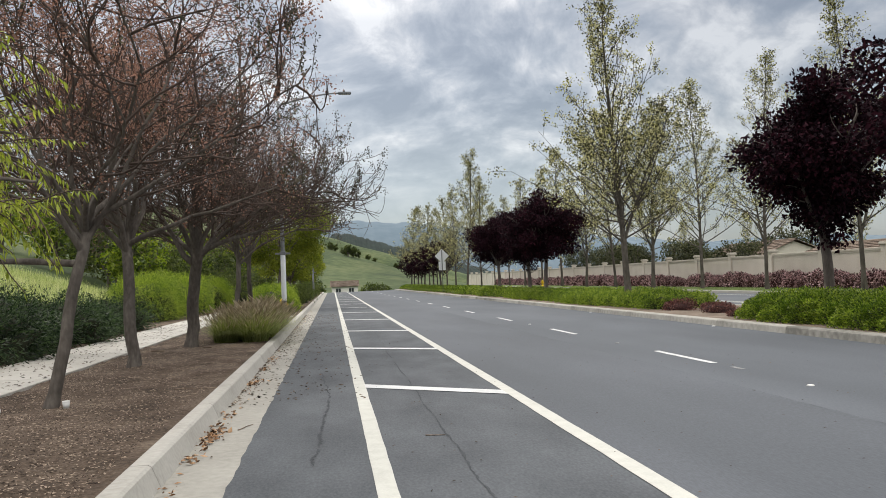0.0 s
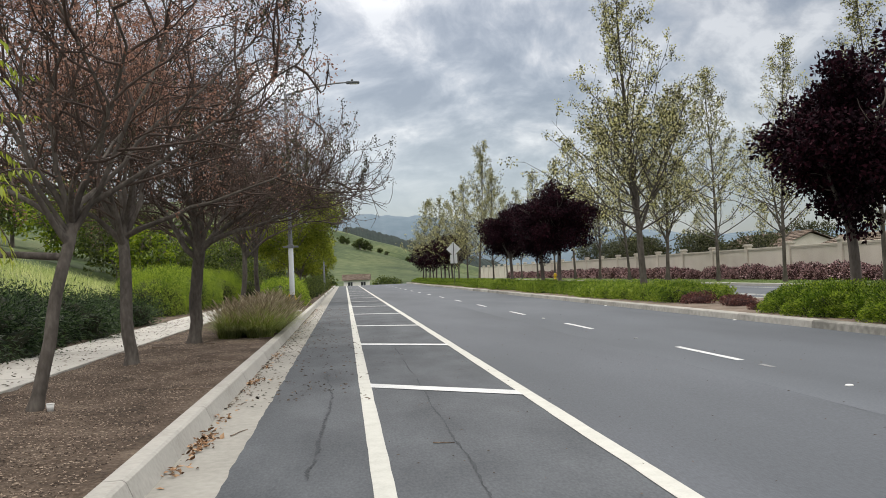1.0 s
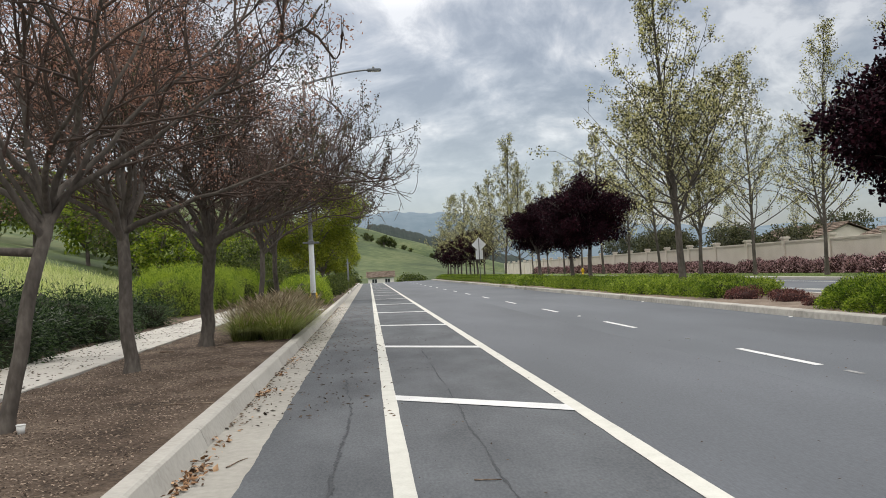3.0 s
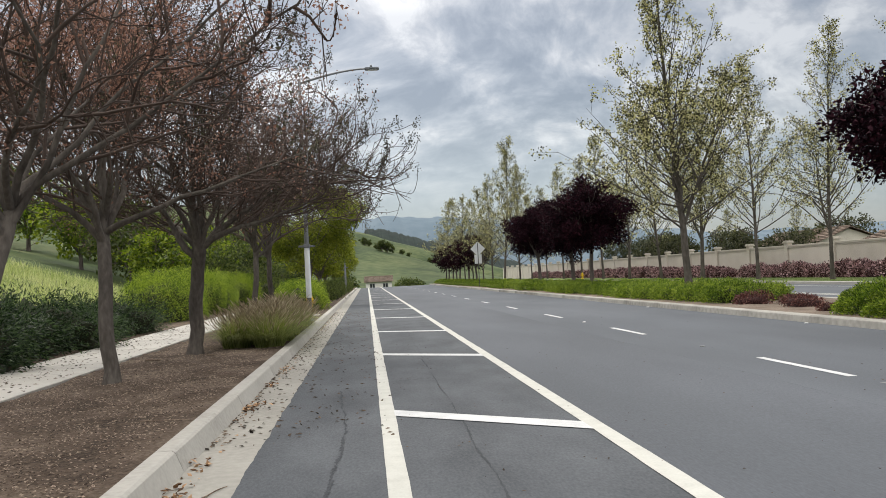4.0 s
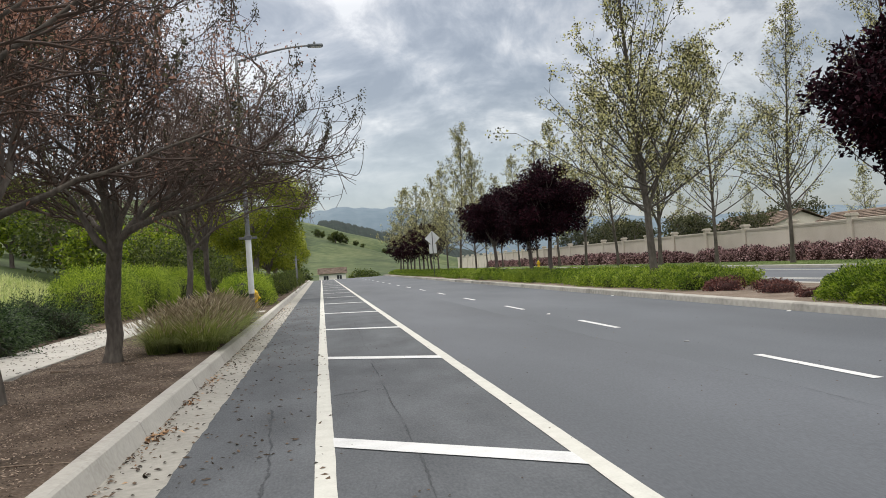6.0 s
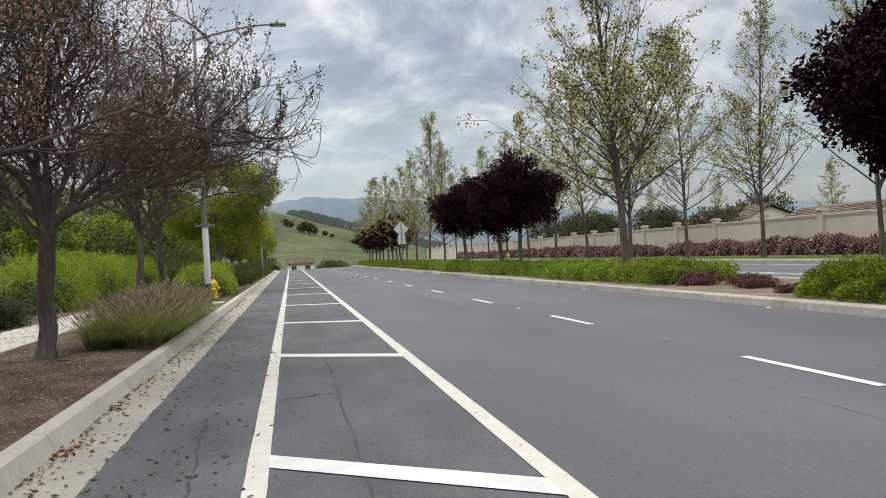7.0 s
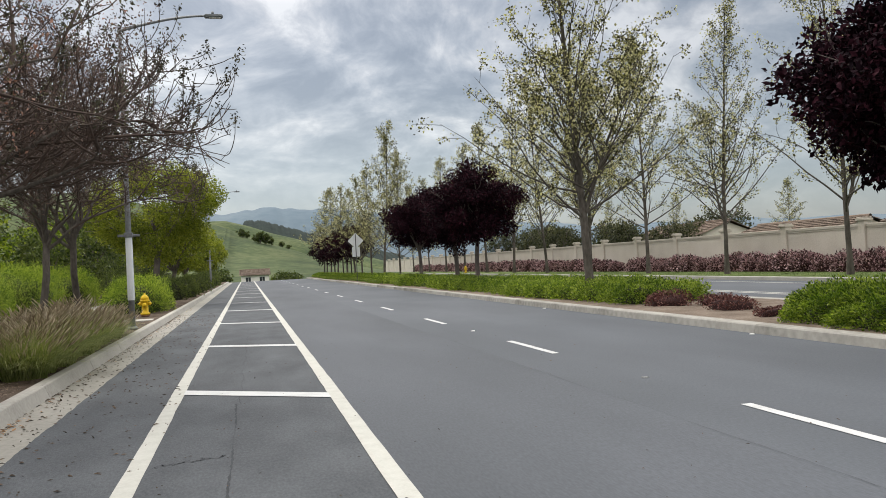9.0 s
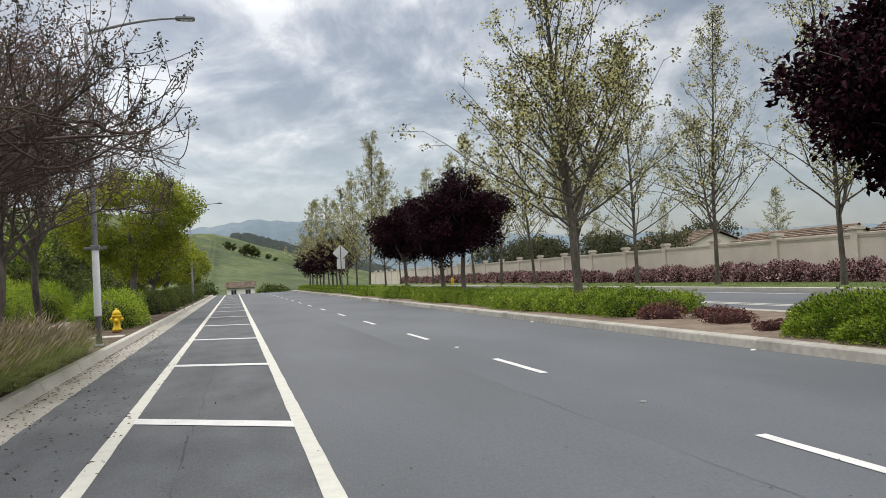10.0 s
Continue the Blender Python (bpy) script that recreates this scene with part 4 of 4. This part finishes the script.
# median shrubs
spots, y = [], 7.8
while y < 20.0:
    spots.append((10.95 + 0.12 * math.sin(y * 3), y, 0.12, 0, 0.98 + 0.12 * g.random()))
    y += 1.35
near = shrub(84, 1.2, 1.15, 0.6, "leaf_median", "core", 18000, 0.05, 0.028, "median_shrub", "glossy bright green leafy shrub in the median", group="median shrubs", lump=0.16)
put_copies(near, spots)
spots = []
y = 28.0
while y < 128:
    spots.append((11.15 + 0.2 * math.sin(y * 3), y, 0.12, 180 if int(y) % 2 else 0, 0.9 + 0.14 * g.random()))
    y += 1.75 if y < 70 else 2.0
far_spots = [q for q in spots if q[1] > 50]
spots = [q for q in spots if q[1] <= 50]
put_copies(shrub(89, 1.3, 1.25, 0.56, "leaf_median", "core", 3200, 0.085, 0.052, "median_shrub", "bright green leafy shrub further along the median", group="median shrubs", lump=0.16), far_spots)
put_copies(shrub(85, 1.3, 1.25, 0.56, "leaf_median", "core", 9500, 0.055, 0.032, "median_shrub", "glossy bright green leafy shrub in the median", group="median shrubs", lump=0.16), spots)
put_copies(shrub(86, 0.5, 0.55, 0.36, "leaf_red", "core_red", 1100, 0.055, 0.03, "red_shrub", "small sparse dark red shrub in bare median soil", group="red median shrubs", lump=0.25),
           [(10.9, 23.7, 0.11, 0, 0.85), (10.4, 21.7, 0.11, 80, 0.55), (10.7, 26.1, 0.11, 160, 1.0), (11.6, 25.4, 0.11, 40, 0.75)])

# flowering hedge under the wall
spots, y = [], 20.0
while y < 130:
    if not 58.6 < y < 60.6:
        spots.append((25.95 + 0.1 * math.sin(y * 5), y, 0.12, 37 * y, 0.82 + 0.34 * g.random()))
    y += 1.42 if y < 75 else 1.6
far_spots = [q for q in spots if q[1] > 62]
spots = [q for q in spots if q[1] <= 62]
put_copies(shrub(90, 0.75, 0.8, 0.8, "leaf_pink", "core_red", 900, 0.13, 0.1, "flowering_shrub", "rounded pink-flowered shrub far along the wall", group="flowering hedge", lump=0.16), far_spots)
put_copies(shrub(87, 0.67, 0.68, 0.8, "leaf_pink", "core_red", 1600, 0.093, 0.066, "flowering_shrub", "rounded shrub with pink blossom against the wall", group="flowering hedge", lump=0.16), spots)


def blades(g, roots, length, width, bend, n=4):
    """Thin arching grass blades as tapering ribbons."""
    m = len(roots)
    a = g.uniform(0, 2 * np.pi, m)
    lean = g.uniform(0.1, 1.0, m) * bend
    ln = length * g.uniform(0.6, 1.1, m)
    t = np.linspace(0, 1, n)
    side = np.stack([-np.sin(a), np.cos(a), 0 * a], -1)
    outw = np.stack([np.cos(a), np.sin(a), 0 * a], -1)
    c = roots[:, None, :] + outw[:, None, :] * (ln * lean)[:, None, None] * (t ** 1.8)[None, :, None] + np.array([0, 0, 1.0]) * (ln[:, None] * (t[None, :] - 0.45 * lean[:, None] * t[None, :] ** 2.2))[:, :, None]
    w = width * (1 - t * 0.85)
    v = np.stack([c - side[:, None, :] * w[None, :, None] / 2, c + side[:, None, :] * w[None, :, None] / 2], 2).reshape(-1, 3)
    b = np.arange(m)[:, None] * 2 * n
    k = np.arange(n - 1)[None, :] * 2
    f = np.stack([b + k, b + k + 1, b + k + 3, b + k + 2], -1).reshape(-1, 4)
    return v, f, c[:, -1], outw


def fountain_clump(seed):
    g = np.random.default_rng(seed)
    t = thing("fountain_grass", "arching fountain grass clump with pinkish-tan plumes", "ornamental grass", group="fountain grass clumps")
    n = 1550
    a, r = g.uniform(0, 2 * np.pi, n), 0.32 * np.sqrt(g.random(n))
    v, f, _, _ = blades(g, np.stack([r * np.cos(a), r * np.sin(a), 0 * a], -1), 0.9, 0.0135, 1.55, 4)
    tagged(part("blade_mass", mesh_from("blade_mass", v, f), "fountain", t), kind="stuff")
    n = 260
    a, r = g.uniform(0, 2 * np.pi, n), 0.3 * np.sqrt(g.random(n))
    v, f, tip, outw = blades(g, np.stack([r * np.cos(a), r * np.sin(a), 0 * a], -1), 0.93, 0.004, 0.85, 4)
    tagged(part("stalk_mass", mesh_from("stalk_mass", v, f), "plume", t), kind="stuff")
    way = outw * 0.7 + [0, 0, 0.75]
    br = [(np.stack([p, p + d * 0.07, p + d * 0.16]), np.array([0.004, 0.011, 0.002]), 3) for p, d in zip(tip, way)]
    tagged(part("plume_mass", mesh_from("plume_mass", *tubes(br)), "plume", t), "soft tan seed plumes", kind="stuff")
    return t


spots = []
for i, y in enumerate((20.3, 21.1, 21.9, 22.8, 23.7, 24.6, 25.5, 26.4, 27.3, 28.2)):
    spots.append((-1.78 - 0.08 * (i % 2), y, 0.13, 57 * i, 0.84 + 0.07 * (i % 3) if y < 24.8 else 0.7))
    if i < 8:
        spots.append((-2.45 + 0.12 * (i % 3), y + 0.35, 0.13, 31 * i, 0.82 + 0.06 * (i % 2) if y < 24.8 else 0.68))
put_copies(fountain_clump(3), spots)

# tall pale grass on the slope
n = 42000
gx = -8.4 - 12 * g.random(n) ** 1.2
gy = 14 + 34 * g.random(n)
gz = ground_height(gx, gy)
v, f, _, _ = blades(g, np.stack([gx, gy, gz - 0.03], -1), 0.55, 0.017, 1.35, 3)
tagged(part("tall_grass", mesh_from("tall_grass", v, f), "tuft"), "tall pale green grass on the slope", "grass", kind="stuff")
n = 12000
gx, gy = 21.7 + 3.45 * g.random(n), 22 + 50 * g.random(n)
v, f, _, _ = blades(g, np.stack([gx, gy, 0 * gx + 0.14], -1), 0.07, 0.012, 0.6, 3)
tagged(part("lawn_grass", mesh_from("lawn_grass", v, f), "lawn"), "short mown grass blades", "grass", kind="stuff")


# ---- litter on the ground ----
def litter(name, at, size, mat, label, seed, flatness=0.12):
    g = np.random.default_rng(seed)
    n = len(at)
    d = g.normal(size=(n, 3)) * [1, 1, flatness]
    d /= np.linalg.norm(d, axis=1, keepdims=True)
    s = np.cross(d, np.array([[0, 0, 1.0]]) + g.normal(size=(n, 3)) * flatness)
    s /= np.linalg.norm(s, axis=1, keepdims=True)
    nn = np.cross(s, d)
    l_ = (size * g.uniform(0.4, 1.3, n))[:, None]
    w_ = l_ * g.uniform(0.25, 0.6, (n, 1))
    h_ = l_ * 0.16
    v = np.stack([at - d * l_ / 2, at + s * w_ / 2, at + d * l_ / 2, at - s * w_ / 2, at + nn * h_], 1).reshape(-1, 3)
    i = np.arange(n)[:, None] * 5
    f = np.concatenate([i + [[0, 1, 4]], i + [[1, 2, 4]], i + [[2, 3, 4]], i + [[3, 0, 4]]])
    return tagged(part(name, mesh_from(name, v, f), mat), label, "litter", kind="stuff")


n = 42000
x, y = -4.05 + 2.45 * g.random(n), 4.5 + 20 * g.random(n) ** 1.3
litter("wood_chips", np.stack([x, y, rough_soil(x, y) + 0.004], -1), 0.028, "chip", "brown and pale wood chips on the soil", 1)
n = 240
y = 5 + 40 * g.random(n)
x = -1.24 + np.abs(g.normal(size=n)) * 0.09
litter("gutter_leaves", np.stack([x, y, 0 * x + 0.006], -1), 0.055, "dry_leaf", "dry tan leaves lying in the gutter", 2)
pile = np.concatenate([np.stack([-1.18 + g.normal(size=m) * 0.05, yy + g.normal(size=m) * sp, 0.008 + 0.02 * g.random(m)], -1) for yy, m, sp in ((8.2, 26, 0.1), (9.2, 120, 0.3), (10.5, 16, 0.12), (13.3, 60, 0.25), (15.2, 20, 0.2), (17.0, 25, 0.2), (6.9, 14, 0.12))])
litter("leaf_piles", pile, 0.065, "dry_leaf", "small heaps of orange-brown leaves by the kerb", 3, 0.4)
n = 1700
y = 11 + 28 * g.random(n)
x = -1.24 + g.random(n) ** 2.6 * 1.6
litter("dark_litter", np.stack([x, y, 0 * x + 0.010], -1), 0.055, "dark_litter", "dark fallen pods scattered on gutter and asphalt", 4)
n = 1300
x, y = -5.65 + 1.5 * g.random(n), 8 + 36 * g.random(n)
litter("pavement_litter", np.stack([x, y, 0 * x + 0.172], -1), 0.06, "dark_litter", "dark fallen leaves on the pavement", 5)
n = 420
x, y = 0.4 + 7 * g.random(n) ** 1.6, 4 + 22 * g.random(n) ** 1.3
litter("road_grit", np.stack([x, y, 0 * x + 0.012], -1), 0.03, "dark_litter", "small dark bits on the asphalt", 6)


# loose sticks, cups and markers
def stick(x, y, z, turn, length, r, label):
    g = np.random.default_rng(int(abs(x * 100) + y * 10))
    p, rr, _ = bough(g, (0, 0, r), (1, 0, 0.02), length, r, r * 0.6, 6, 0.0, 0.12)
    p[:, 2] = r
    t = part("twig", mesh_from("twig", *tubes([(p, rr, 5)]), True), "chip", at=pose(x, y, z, 0, 0, turn))
    return tagged(t, label, "twig")


stick(-2.0, 11.9, 0.14, 10, 0.55, 0.008, "pale dry twig lying on the soil")
stick(-0.97, 9.44, 0.004, 70, 0.3, 0.006, "curled dry twig in the gutter")
stick(0.743, 8.565, 0.006, -12, 0.18, 0.006, "short dark twig lying on the asphalt")
stick(-3.65, 18.5, 0.14, 15, 0.28, 0.022, "broken branch piece beside a tree")
stick(-2.72, 19.0, 0.14, -10, 0.22, 0.018, "broken pale branch piece beside a tree")


def cup(x, y, z, lie):
    t = thing("paper_cup", "crushed white paper cup on the soil" if lie else "white paper cup standing on the soil", "cup", at=pose(x, y, z + (0.04 if lie else 0), 90 if lie else 0, 0, 30))
    part("cup_body", lathe([(0.03, 0.0), (0.039, 0.075)], 18), "white", t)
    part("rim", lathe([(0.039, 0.075), (0.042, 0.076), (0.042, 0.08), (0.039, 0.082)], 18), "white", t)
    return t


cup(-2.93, 10.75, 0.135, False)
cup(-3.6, 10.6, 0.135, True)


def marker(x, y, mat="white", label="small white raised road marker"):
    t = thing("road_marker", label, "road marker", at=pose(x, y, 0.0), group="road markers")
    part("dome", lathe([(0.045, 0.0), (0.04, 0.009), (0.025, 0.014), (0.006, 0.015)], 14), mat, t)
    return t


for x, y in ((5.36, 10.15), (5.48, 24.35), (9.0, 20.2), (9.0, 29.8)):
    marker(x, y)
marker(5.44, 16.9, "worn_paint", "worn grey raised road marker")


# ---- street furniture ----
def street_lamp(x, y, top, reach, label, section_mat="lit_pole"):
    t = thing("street_lamp", label, "street lamp", at=pose(x, y, 0.13), group="street lamps")
    part("base", lathe([(0.13, 0.0), (0.13, 0.03), (0.11, 0.05), (0.1, 0.07)], 16), "galv", t)
    part("pole", lathe([(0.075, 0.05), (0.068, 2.35), (0.045, top)], 14), "galv", t)
    # added shell over the plain pole; its pale colour imitates light falling there
    part("lower_sleeve", lathe([(0.077, 0.72), (0.086, 0.74), (0.082, 2.27), (0.07, 2.3)], 14), section_mat, t, "lower pole section, painted pale as if lit on the near lamp")
    part("bracket", add_box(box(-0.26, 0.26, -0.02, 0.02, 2.3, 2.36, 0.008), -0.1, 0.1, -0.1, 0.1, 2.28, 2.4, 0.01), "galv", t)
    s = np.linspace(0, 1, 12)
    p = np.stack([reach * s, 0 * s, top - 0.15 + 0.42 * np.sin(s * 1.5)], -1)
    arm = part("arm", mesh_from("arm", *tubes([(p, np.linspace(0.038, 0.026, 12), 10)]), True), "galv", t)
    tip = p[-1]
    head = box(tip[0] - 0.06, tip[0] + 0.4, -0.11, 0.11, tip[2] - 0.045, tip[2] + 0.025, 0.02, 2)
    hd = part("lamp_head", head, "galv", t, "flat grey lamp head")
    part("lens", box(tip[0] + 0.06, tip[0] + 0.35, -0.08, 0.08, tip[2] - 0.056, tip[2] - 0.042, 0.004), "white", hd)
    part("photocell", lathe([(0.035, tip[2] + 0.03), (0.035, tip[2] + 0.1), (0.02, tip[2] + 0.115)], 12), "galv", hd, at=pose(tip[0] + 0.15, 0, 0))
    return t


street_lamp(-1.68, 30.2, 7.6, 2.12, "grey steel street lamp with a long curved arm on the verge")
street_lamp(-1.8, 80.0, 7.75, 2.25, "far grey steel street lamp with a curved arm", "galv")


def hydrant(x, y, label="yellow cast-iron fire hydrant by the kerb"):
    t = thing("fire_hydrant", label, "fire hydrant", at=pose(x, y, 0.13))
    part("flange", lathe([(0.15, 0.0), (0.15, 0.05), (0.11, 0.06)], 18), "rust", t, "rusty bolted base flange")
    part("barrel", lathe([(0.105, 0.05), (0.15, 0.08), (0.15, 0.12), (0.105, 0.14), (0.10, 0.48), (0.15, 0.5), (0.15, 0.54), (0.125, 0.55)], 20), "yellow", t)
    part("bonnet", lathe([(0.135, 0.55), (0.12, 0.62), (0.08, 0.68), (0.03, 0.705), (0.028, 0.75), (0.02, 0.755)], 20), "yellow", t)
    for a, r_, z in ((0, 0.06, 0.42), (180, 0.06, 0.42), (-90, 0.075, 0.38)):
        nz = part("outlet", lathe([(r_ * 0.8, 0.0), (r_ * 0.8, 0.07), (r_, 0.08), (r_, 0.13), (r_ * 0.35, 0.14), (r_ * 0.35, 0.17)], 14), "yellow", t, at=pose(0, 0, z, 0, 0, a) @ pose(0.045, 0, 0, 0, 90, 0))
    for i in range(6):
        part("bolt", lathe([(0.013, 0.0), (0.013, 0.022)], 6), "rust", t, at=pose(0.132 * math.cos(i * 1.047), 0.132 * math.sin(i * 1.047), 0.05))
    return t


hydrant(-2.1, 36.6)
hydrant(22.3, 88.3, "distant yellow fire hydrant on the far lawn strip")
tagged(part("hydrant_pad", box(-2.6, -1.6, 33.6, 34.3, 0.05, 0.165, 0.01), "pavement"), "small concrete slab in the verge", "slab")

road_sign = thing("road_sign", "bare aluminium backs of a diamond sign and plaque on a post", "road sign", at=pose(9.95, 76.5, 0.13))
part("post", box(-0.03, 0.03, -0.05, 0.0, 0.0, 3.9, 0.006), "post", road_sign)
part("diamond_plate", box(-0.46, 0.46, 0.0, 0.006, -0.46, 0.46, 0.002), "sign_back", road_sign, at=pose(0, 0, 3.35, 0, 45, 0))
part("plaque_plate", box(-0.32, 0.32, 0.008, 0.014, 2.05, 2.85, 0.002), "sign_back", road_sign)
for z in (2.3, 3.1, 3.6):
    part("bolt", lathe([(0.012, 0.0), (0.012, 0.02)], 6), "galv", road_sign, at=pose(0, -0.05, z, 90, 0, 0))


# ---- houses ----
def house(x, y, z, turn, w, d, eave, ridge, label, windows=2, shell="stucco"):
    """A low stucco house with a pitched roof of clay tile rows; its ridge runs along local x."""
    t = thing("house", label, "house", at=pose(x, y, z, 0, 0, turn), group="houses")
    bm = bmesh.new()
    pts = [(-d / 2, 0), (d / 2, 0), (d / 2, eave), (0, ridge - 0.15), (-d / 2, eave)]
    a = [bm.verts.new((-w / 2, p, q)) for p, q in pts]
    b = [bm.verts.new((w / 2, p, q)) for p, q in pts]
    for i in range(5):
        bm.faces.new((a[i], a[(i + 1) % 5], b[(i + 1) % 5], b[i]))
    bm.faces.new(a[::-1])
    bm.faces.new(b)
    bmesh.ops.recalc_face_normals(bm, faces=bm.faces)
    part("shell", bm, shell, t)
    for s in (-1, 1):
        run = math.hypot(d / 2 + 0.5, ridge - eave)
        slope = math.atan2(ridge - eave, d / 2)
        cols, rows = int((w + 0.8) / 0.3), max(4, int(run / 0.42))
        # barrel tiles: a half-round strip per column, stepped at each row
        k = 6
        u = np.linspace(0, np.pi, k)
        col_v, col_f, base = [], [], 0
        for r in range(rows):
            y0 = (d / 2 + 0.5) * (1 - r / rows)
            y1 = (d / 2 + 0.5) * (1 - (r + 1) / rows)
            z0 = ridge - y0 * math.tan(slope)
            z1 = ridge - y1 * math.tan(slope)
            for c in range(cols):
                cx = -w / 2 - 0.4 + (c + 0.5) * 0.3
                px, pz = np.cos(u) * 0.15, np.sin(u) * 0.075
                low = np.stack([cx + px, np.full(k, s * y0), z0 + pz + 0.05], -1)
                high = np.stack([cx + px * 0.85, np.full(k, s * y1), z1 + pz * 0.8 + 0.0], -1)
                col_v.append(np.concatenate([low, high]))
                i = np.arange(k - 1) + base
                col_f.append(np.stack([i, i + 1, i + k + 1, i + k], -1))
                base += 2 * k
        tagged(part("roof_tiles", mesh_from("roof_tiles", np.concatenate(col_v), np.concatenate(col_f)), "tile", t, "weathered terracotta barrel tiles"), kind="stuff")
        roof = bmesh.new()
        v = [roof.verts.new(p) for p in ((-w / 2 - 0.4, 0, ridge), (w / 2 + 0.4, 0, ridge), (w / 2 + 0.4, s * (d / 2 + 0.5), eave - 0.5 * math.tan(slope)), (-w / 2 - 0.4, s * (d / 2 + 0.5), eave - 0.5 * math.tan(slope)))]
        f_ = roof.faces.new(v)
        bmesh.ops.solidify(roof, geom=[f_], thickness=0.12)
        part("roof_slope", roof, "tile", t)
    part("ridge_tiles", mesh_from("ridge_tiles", *tubes([(np.stack([np.linspace(-w / 2 - 0.4, w / 2 + 0.4, 12), np.zeros(12), np.full(12, ridge + 0.04)], -1), np.full(12, 0.13), 8)])), "tile", t)
    for i in range(windows):
        wx = -w / 2 + w * (i + 0.5) / windows
        fr = part("window", add_box(box(wx - 0.65, wx + 0.65, -d / 2 - 0.06, -d / 2 + 0.02, eave - 1.7, eave - 0.5, 0.01), wx - 0.75, wx + 0.75, -d / 2 - 0.09, -d / 2 + 0.02, eave - 1.78, eave - 1.7), "white", t)
        for q in (-1, 1):
            part("pane", box(wx + q * 0.31 - 0.27, wx + q * 0.31 + 0.27, -d / 2 - 0.075, -d / 2 - 0.055, eave - 1.62, eave - 0.58), "glass", fr)
    return t


house(46.5, 87, -0.9, 90, 14, 10, 2.9, 4.9, "low cream house with a brown tiled roof far along the wall")
house(46, 67.5, -1.4, 90, 13, 10, 2.9, 4.6, "cream stucco house with a terracotta tiled roof behind the wall")
house(45.5, 50, -1.6, 90, 13, 10, 3.0, 5.0, "cream stucco house with a brown tiled roof behind the wall")
house(40.5, 59, -2.0, 0, 6, 5.0, 2.8, 4.2, "gabled house wing with a tiled roof behind the wall")
house(3.0, 215, on_hill(3.0, 215) - 0.1, 0, 6.5, 7, 3.5, 4.7, "distant white house with a red-brown tiled roof", 2, "white_stucco")
put_copies(round_tree(91, 3.4, 1.8, 0.3, "leaf_olive", 2600, 0.3, "small dark tree beside the distant house", "bark_dark", "distant_tree", "distant trees", 1.0, 0.6, 0.12, 0.1),
           [(7.8, 165, on_hill(7.8, 165), 0, 1.25), (-4.5, 165, on_hill(-4.5, 165), 90, 1.6), (9.6, 172, on_hill(9.6, 172), 30, 1.2)])
spots = [(8.5, 425, 1.2), (11.0, 427, 1.0), (13.5, 430, 0.75), (6.5, 428, 0.8), (-0.5, 440, 0.9), (2.0, 444, 0.75), (36, 470, 0.8), (20, 470, 0.7), (24, 474, 0.6)]
put_copies(round_tree(92, 5.2, 2.6, 0.6, "leaf_olive", 2400, 0.4, "round oak standing on the green hill", "bark_dark", "hill_oak", "hill oaks", 1.0, 0.8, 0.2, 0.1, 0.7, 26),
           [(x, y, on_hill(x, y) - 0.3, 50 * i, s) for i, (x, y, s) in enumerate(spots)])

# leafy neighbour in the row, its fronds hanging over the verge
g = np.random.default_rng(77)
hang = thing("leafy_street_tree", "street tree with drooping yellow-green feathery leaves over the verge", "tree", at=pose(-3.3, 5.4, 0.13))
p, r, _ = bough(g, (0, 0, -0.1), (0.0, 0.0, 1), 2.3, 0.12, 0.1, 8, 0, 0.05)
thick, thin, leaflet_at, leaflet_way = [(*flare(p, r), 9)], [], [], []
for i in range(13):
    a = (-0.1 + 0.06 * i if i % 2 else 0.14 * i) + 0.1 * g.random()
    climb = 0.02 + 0.03 * (i % 5) if i % 2 else (0.3, 0.55, 0.95)[i % 3]
    q, rr, _ = bough(g, p[-1], (math.cos(a), math.sin(a), climb), g.uniform(1.7, 2.2) if i % 2 else g.uniform(1.6, 2.3), 0.045, 0.008, 9, -0.02, 0.1)
    thick.append((q, rr, 6))
    for j in range(24):
        s0, sd = along(q, g.uniform(0.3, 0.99))
        q2, r2, _ = bough(g, s0, side_way(g, sd, 0.8), g.uniform(0.25, 0.6), 0.006, 0.003, 6, -0.10, 0.1)
        thin.append((q2, r2, 3))
        for t in np.linspace(0.2, 1.0, 13):
            c, cd = along(q2, min(t, 0.999))
            side = np.cross(cd, [0, 0, 1.0])
            for sgn in (-1, 1):
                leaflet_at.append(c)
                leaflet_way.append(side * sgn * 0.55 + cd * 0.4 + np.array([0, 0, -0.75]))
part("trunk", mesh_from("trunk", *tubes(thick), True), "bark_brown", hang)
tagged(part("branchwork", mesh_from("branchwork", *tubes(thin), True), "twig_brown", hang), kind="stuff")
leaflet_at, leaflet_way = np.array(leaflet_at), np.array(leaflet_way) * 3.0
lv, lf = leaves(g, leaflet_at, 0.062, 0.012, out=leaflet_way)
tagged(part("crown", mesh_from("crown", lv, lf), "leaf_willow", hang), kind="stuff")
